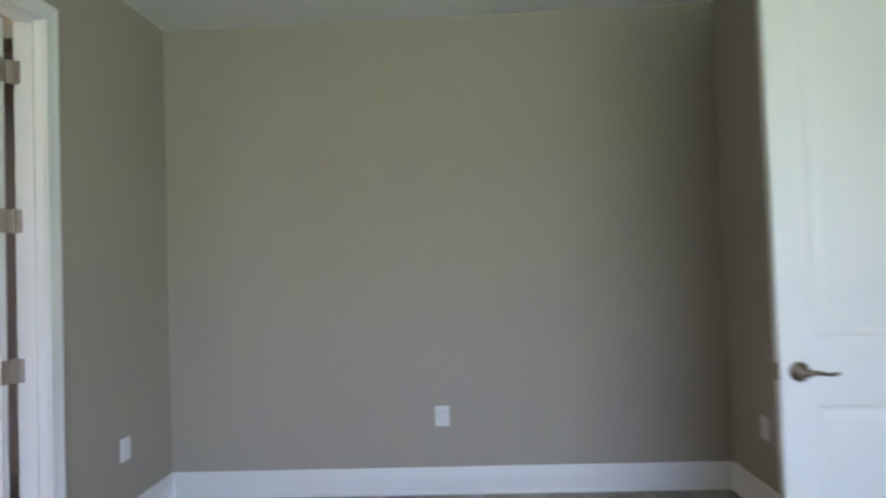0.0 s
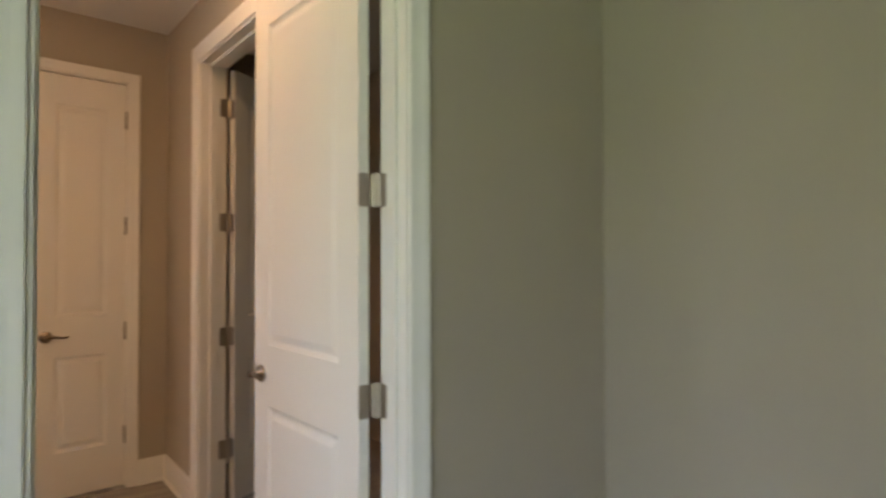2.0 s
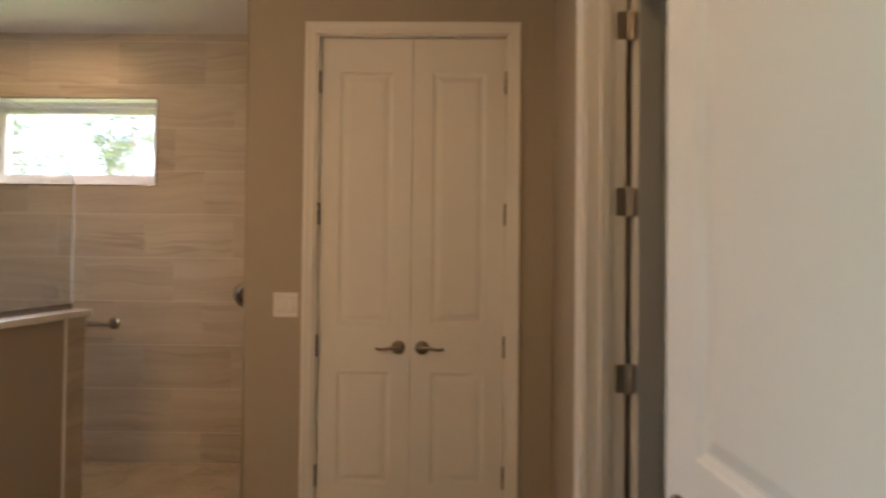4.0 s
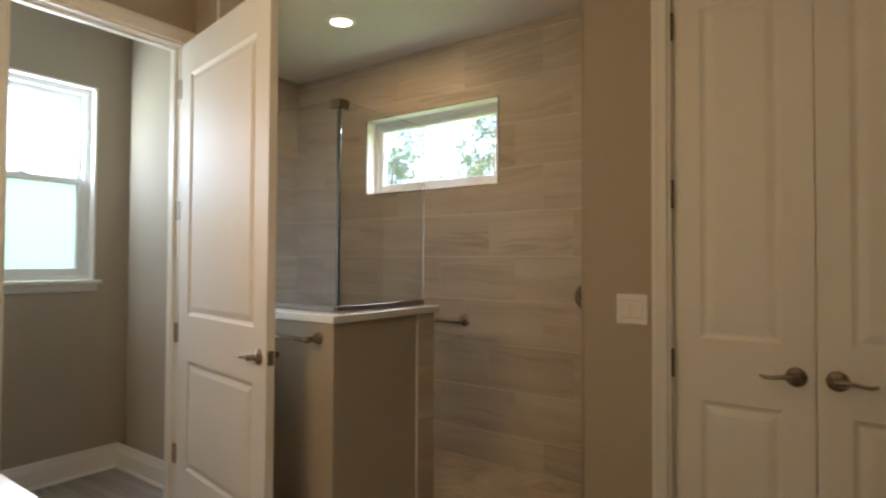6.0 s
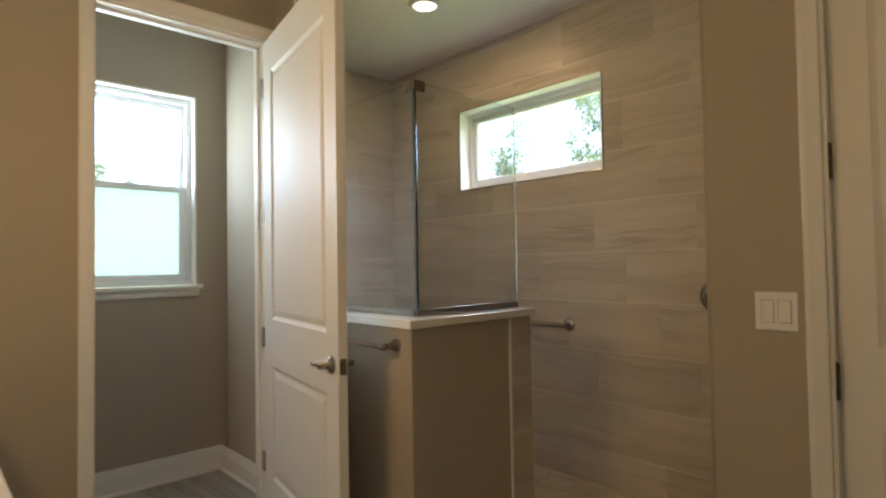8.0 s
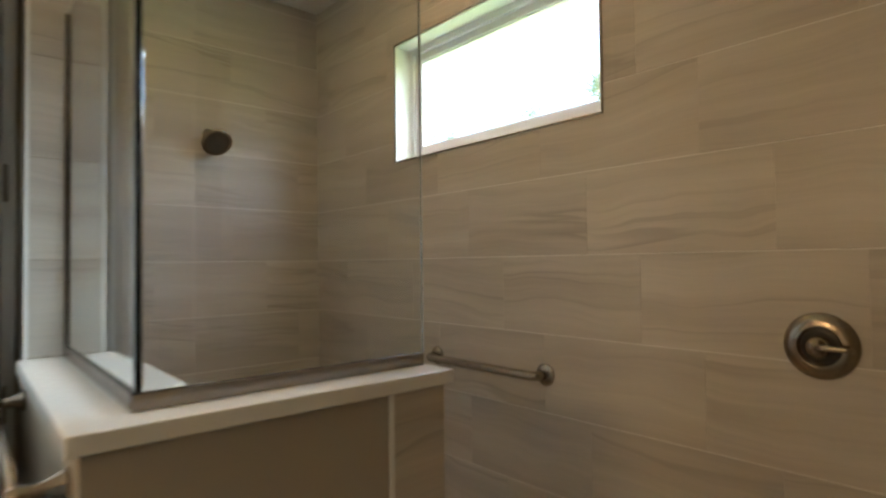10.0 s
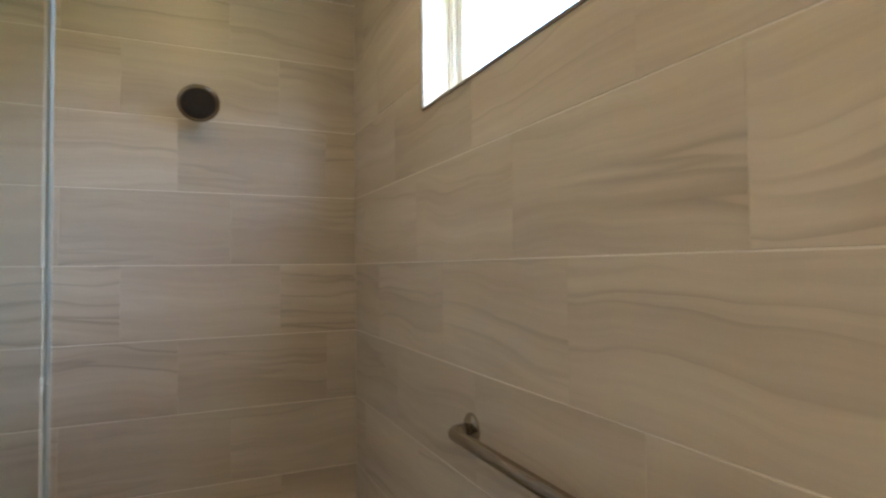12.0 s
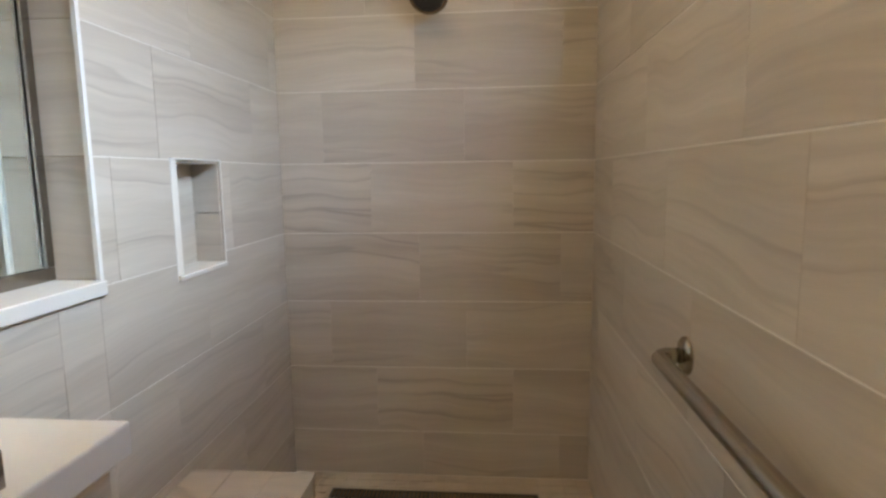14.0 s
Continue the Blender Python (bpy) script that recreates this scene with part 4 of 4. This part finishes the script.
tree(-16.5, -16.0, 6.4, 2.0, 18, 27, SPARSE)
tree(-4.5, -13.5, 4.0, 2.0, 14, 34, "green tree beyond the toilet-room window")

# ---- tiles, planks and floor pieces, last ----
PIECES = {}


def piece(name, w, h, t, mat, parent, m, chamfer=0.0008):
    """A chamfered tile: local x along, z up, y out of the wall towards the room (negative)."""
    key = (name, round(w, 3), round(h, 3), round(t, 5), mat.name)
    if key not in PIECES:
        bm = bmesh.new()
        c = chamfer
        a = [bm.verts.new(p) for p in ((0, 0, 0), (w, 0, 0), (w, 0, h), (0, 0, h))]
        b = [bm.verts.new(p) for p in ((0, -t + c, 0), (w, -t + c, 0), (w, -t + c, h), (0, -t + c, h))]
        d = [bm.verts.new(p) for p in ((c, -t, c), (w - c, -t, c), (w - c, -t, h - c), (c, -t, h - c))]
        for p, q in ((a, b), (b, d)):
            for e in range(4):
                bm.faces.new((p[e], p[(e + 1) % 4], q[(e + 1) % 4], q[e]))
        bm.faces.new(d)
        bmesh.ops.recalc_face_normals(bm, faces=bm.faces[:])
        me = bpy.data.meshes.new(name)
        bm.to_mesh(me), bm.free()
        me.materials.append(mat)
        PIECES[key] = me
    ob = new(name, PIECES[key])
    ob.parent = parent
    ob.matrix_local = m
    return ob


def minus(r, h):
    """The rectangle r (u0, u1, v0, v1) without the hole h, as up to four rectangles."""
    if h[0] >= r[1] or h[1] <= r[0] or h[2] >= r[3] or h[3] <= r[2]:
        return [r]
    out = []
    if h[0] > r[0]:
        out.append((r[0], h[0], r[2], r[3]))
    if h[1] < r[1]:
        out.append((h[1], r[1], r[2], r[3]))
    u0, u1 = max(r[0], h[0]), min(r[1], h[1])
    if h[2] > r[2]:
        out.append((u0, u1, r[2], h[2]))
    if h[3] < r[3]:
        out.append((u0, u1, h[3], r[3]))
    return out


def cut_tile(rects, whole, parent, place, mat):
    """One tile cut round an opening: its rectangles share edges without a joint."""
    bm = bmesh.new()
    o = (whole[0] + 0.0002, whole[2] + 0.0016)
    for r in rects:
        x0 = r[0] - o[0] + (0.0002 if r[0] == whole[0] else 0)
        x1 = r[1] - o[0] - (0.0003 if r[1] == whole[1] else 0)
        z0 = r[2] - o[1] + (0.0016 if r[2] == whole[2] else 0)
        z1 = r[3] - o[1] - (0.0016 if r[3] == whole[3] else 0)
        a = [bm.verts.new(p) for p in ((x0, 0, z0), (x1, 0, z0), (x1, 0, z1), (x0, 0, z1))]
        b = [bm.verts.new(p) for p in ((x0, -0.0013, z0), (x1, -0.0013, z0), (x1, -0.0013, z1), (x0, -0.0013, z1))]
        for e in range(4):
            bm.faces.new((a[e], a[(e + 1) % 4], b[(e + 1) % 4], b[e]))
        bm.faces.new(b)
    ob = part("tile", bm, mat, parent)
    ob.matrix_local = place(o[0], o[1])


def tile_wall(parent, u0, u1, z0, z1, place, phase, period=0.562, pitch=0.274, line=1.36, holes=(), mat=None):
    """Rows of long tiles in a third-offset bond. place(u, z) gives the pose of a piece's corner."""
    k = math.floor((z0 - line) / pitch)
    while line + k * pitch < z1:
        a, b = max(z0, line + k * pitch), min(z1, line + (k + 1) * pitch)
        u = phase(k)
        u -= math.ceil((u - u0) / period + 1) * period
        while u < u1:
            rects = [(max(u, u0), min(u + period, u1), a, b)]
            for h in holes:
                rects = [q for r in rects for q in minus(r, h)]
            rects = [r for r in rects if r[1] - r[0] > 0.006 and r[3] - r[2] > 0.006]
            if len(rects) > 1:
                cut_tile(rects, (max(u, u0), min(u + period, u1), a, b), parent, place, mat or TILE)
                rects = []
            for r in rects:
                if r:
                    tip = random.choice((0.0, 0.0002, 0.0004))
                    piece("tile", r[1] - r[0] - 0.0005, r[3] - r[2] - 0.0032, 0.0011 + tip, mat or TILE, parent, place(r[0] + 0.0002, r[2] + 0.0016))
            u += period
        k += 1


# local y of a piece points into the wall, so each wall gets its own turn
tile_wall(west, YS, YV, SF, C, lambda u, z: pose(XW - 0.0015, u, z, 0, 0, 90), lambda k: 0.165 - 0.188 * k, holes=[(SW[0] - 0.004, SW[1] + 0.004, SW[2] - 0.004, SW[3] + 0.004)])
tile_wall(south, -XT, -XW, SF, C, lambda u, z: pose(-u, YS - 0.0015, z, 0, 0, 180), lambda k: 3.961 - 0.185 * k, period=0.552)
tile_wall(east, 1.134, -YS, SF, C, lambda u, z: pose(XT + 0.0015, -u, z, 0, 0, -90), lambda k: 1.39 + 0.187 * k, holes=[(-NI[1] - 0.003, -NI[0] + 0.003, NI[2], NI[3] + 0.003)])
tile_wall(east, 3.034, 3.231, 1.1, C, lambda u, z: pose(-u, -1.145, z, 0, 0, 180), lambda k: 2.7, period=0.552)
tile_wall(half, 3.5855, 3.727, SF, HW["top"], lambda u, z: pose(-u, HW["y1"], z, 0, 0, 180), lambda k: 3.4)
tile_wall(half, HW["y0"], HW["y1"], SF, HW["top"], lambda u, z: pose(HW["x0"], -u + HW["y0"] + HW["y1"], z, 0, 0, -90), lambda k: -0.6)
tile_wall(half, 0.47, 1.134, SF, HW["top"], lambda u, z: pose(XT + 0.0015, -u, z, 0, 0, -90), lambda k: 1.39 + 0.187 * k)
tile_wall(half, HW["x0"], XT, SF, HW["top"], lambda u, z: pose(u, HW["y0"], z), lambda k: -3.4)
tile_wall(bench, 0.0, 0.96, 0.0, 0.43, lambda u, z: pose(0.008, 0.96 - u, z, 0, 0, -90), lambda k: 0.3, line=0.16)
tile_wall(bench, 0.0, 0.346, 0.0, 0.43, lambda u, z: pose(u, 0.008, z), lambda k: 0.3, line=0.16)
for i in range(3):
    for j in range(4):
        piece("bench_tile", 0.1145, 0.239, 0.01, BENCH, bench, pose(i * 0.1153, j * 0.24 + 0.001, 0.43, -90))

# shower floor of small tiles
mos = bmesh.new()
rnd = random.Random(4)
s = 0.052
nx, ny = int((XT - XW) / s) + 1, int((YV - YS) / s) + 1
for i in range(nx):
    for j in range(ny):
        x0, y0 = XW + i * s + 0.001, YS + j * s + 0.001
        x1, y1 = min(x0 + s - 0.0022, XT), min(y0 + s - 0.0022, YV)
        if x1 - x0 < 0.004 or y1 - y0 < 0.004 or (-4.243 < x1 and x0 < -3.427 and -2.088 < y1 and y0 < -2.022) or (x1 > HW["x0"] - 0.01 and y1 > HW["y0"] - 0.01 and y0 < HW["y1"] + 0.01) or (x1 > -3.59 and -1.44 < y1 and y0 < -0.46):
            continue
        z = SF + rnd.uniform(-0.0006, 0.0006)
        a = [mos.verts.new(p) for p in ((x0, y0, SF - 0.006), (x1, y0, SF - 0.006), (x1, y1, SF - 0.006), (x0, y1, SF - 0.006))]
        b = [mos.verts.new(p) for p in ((x0 + 0.001, y0 + 0.001, z), (x1 - 0.001, y0 + 0.001, z), (x1 - 0.001, y1 - 0.001, z), (x0 + 0.001, y1 - 0.001, z))]
        for e in range(4):
            mos.faces.new((a[e], a[(e + 1) % 4], b[(e + 1) % 4], b[e]))
        mos.faces.new(b)
tagged(link("shower_floor_tiles", mos, PEBBLE), "small tan stone floor tiles of the shower", "floor tiles", kind="stuff")

# plank floor: boards run along y
def planks(x0, x1, y0, y1, seed):
    rnd = random.Random(seed)
    x = x0
    while x < x1 - 0.01:
        w = min(0.2, x1 - x)
        y = y0 - rnd.uniform(0, 1.1)
        while y < y1:
            a, b = max(y, y0), min(y + 1.2, y1)
            if b - a > 0.02:
                piece("plank", b - a - 0.0015, w - 0.0015, 0.012, PLANK, floor, Matrix(((0, 0, 1, x), (1, 0, 0, a), (0, -1, 0, F - 0.012), (0, 0, 0, 1))))
            y += 1.2
        x += 0.2


planks(XB, 2.46, -2.47, YN, 1)
planks(XC, XB, YW, YH, 2)
planks(-3.118, -2.06, -2.31, YW, 3)
planks(XC, XH, YH, 3.4, 4)
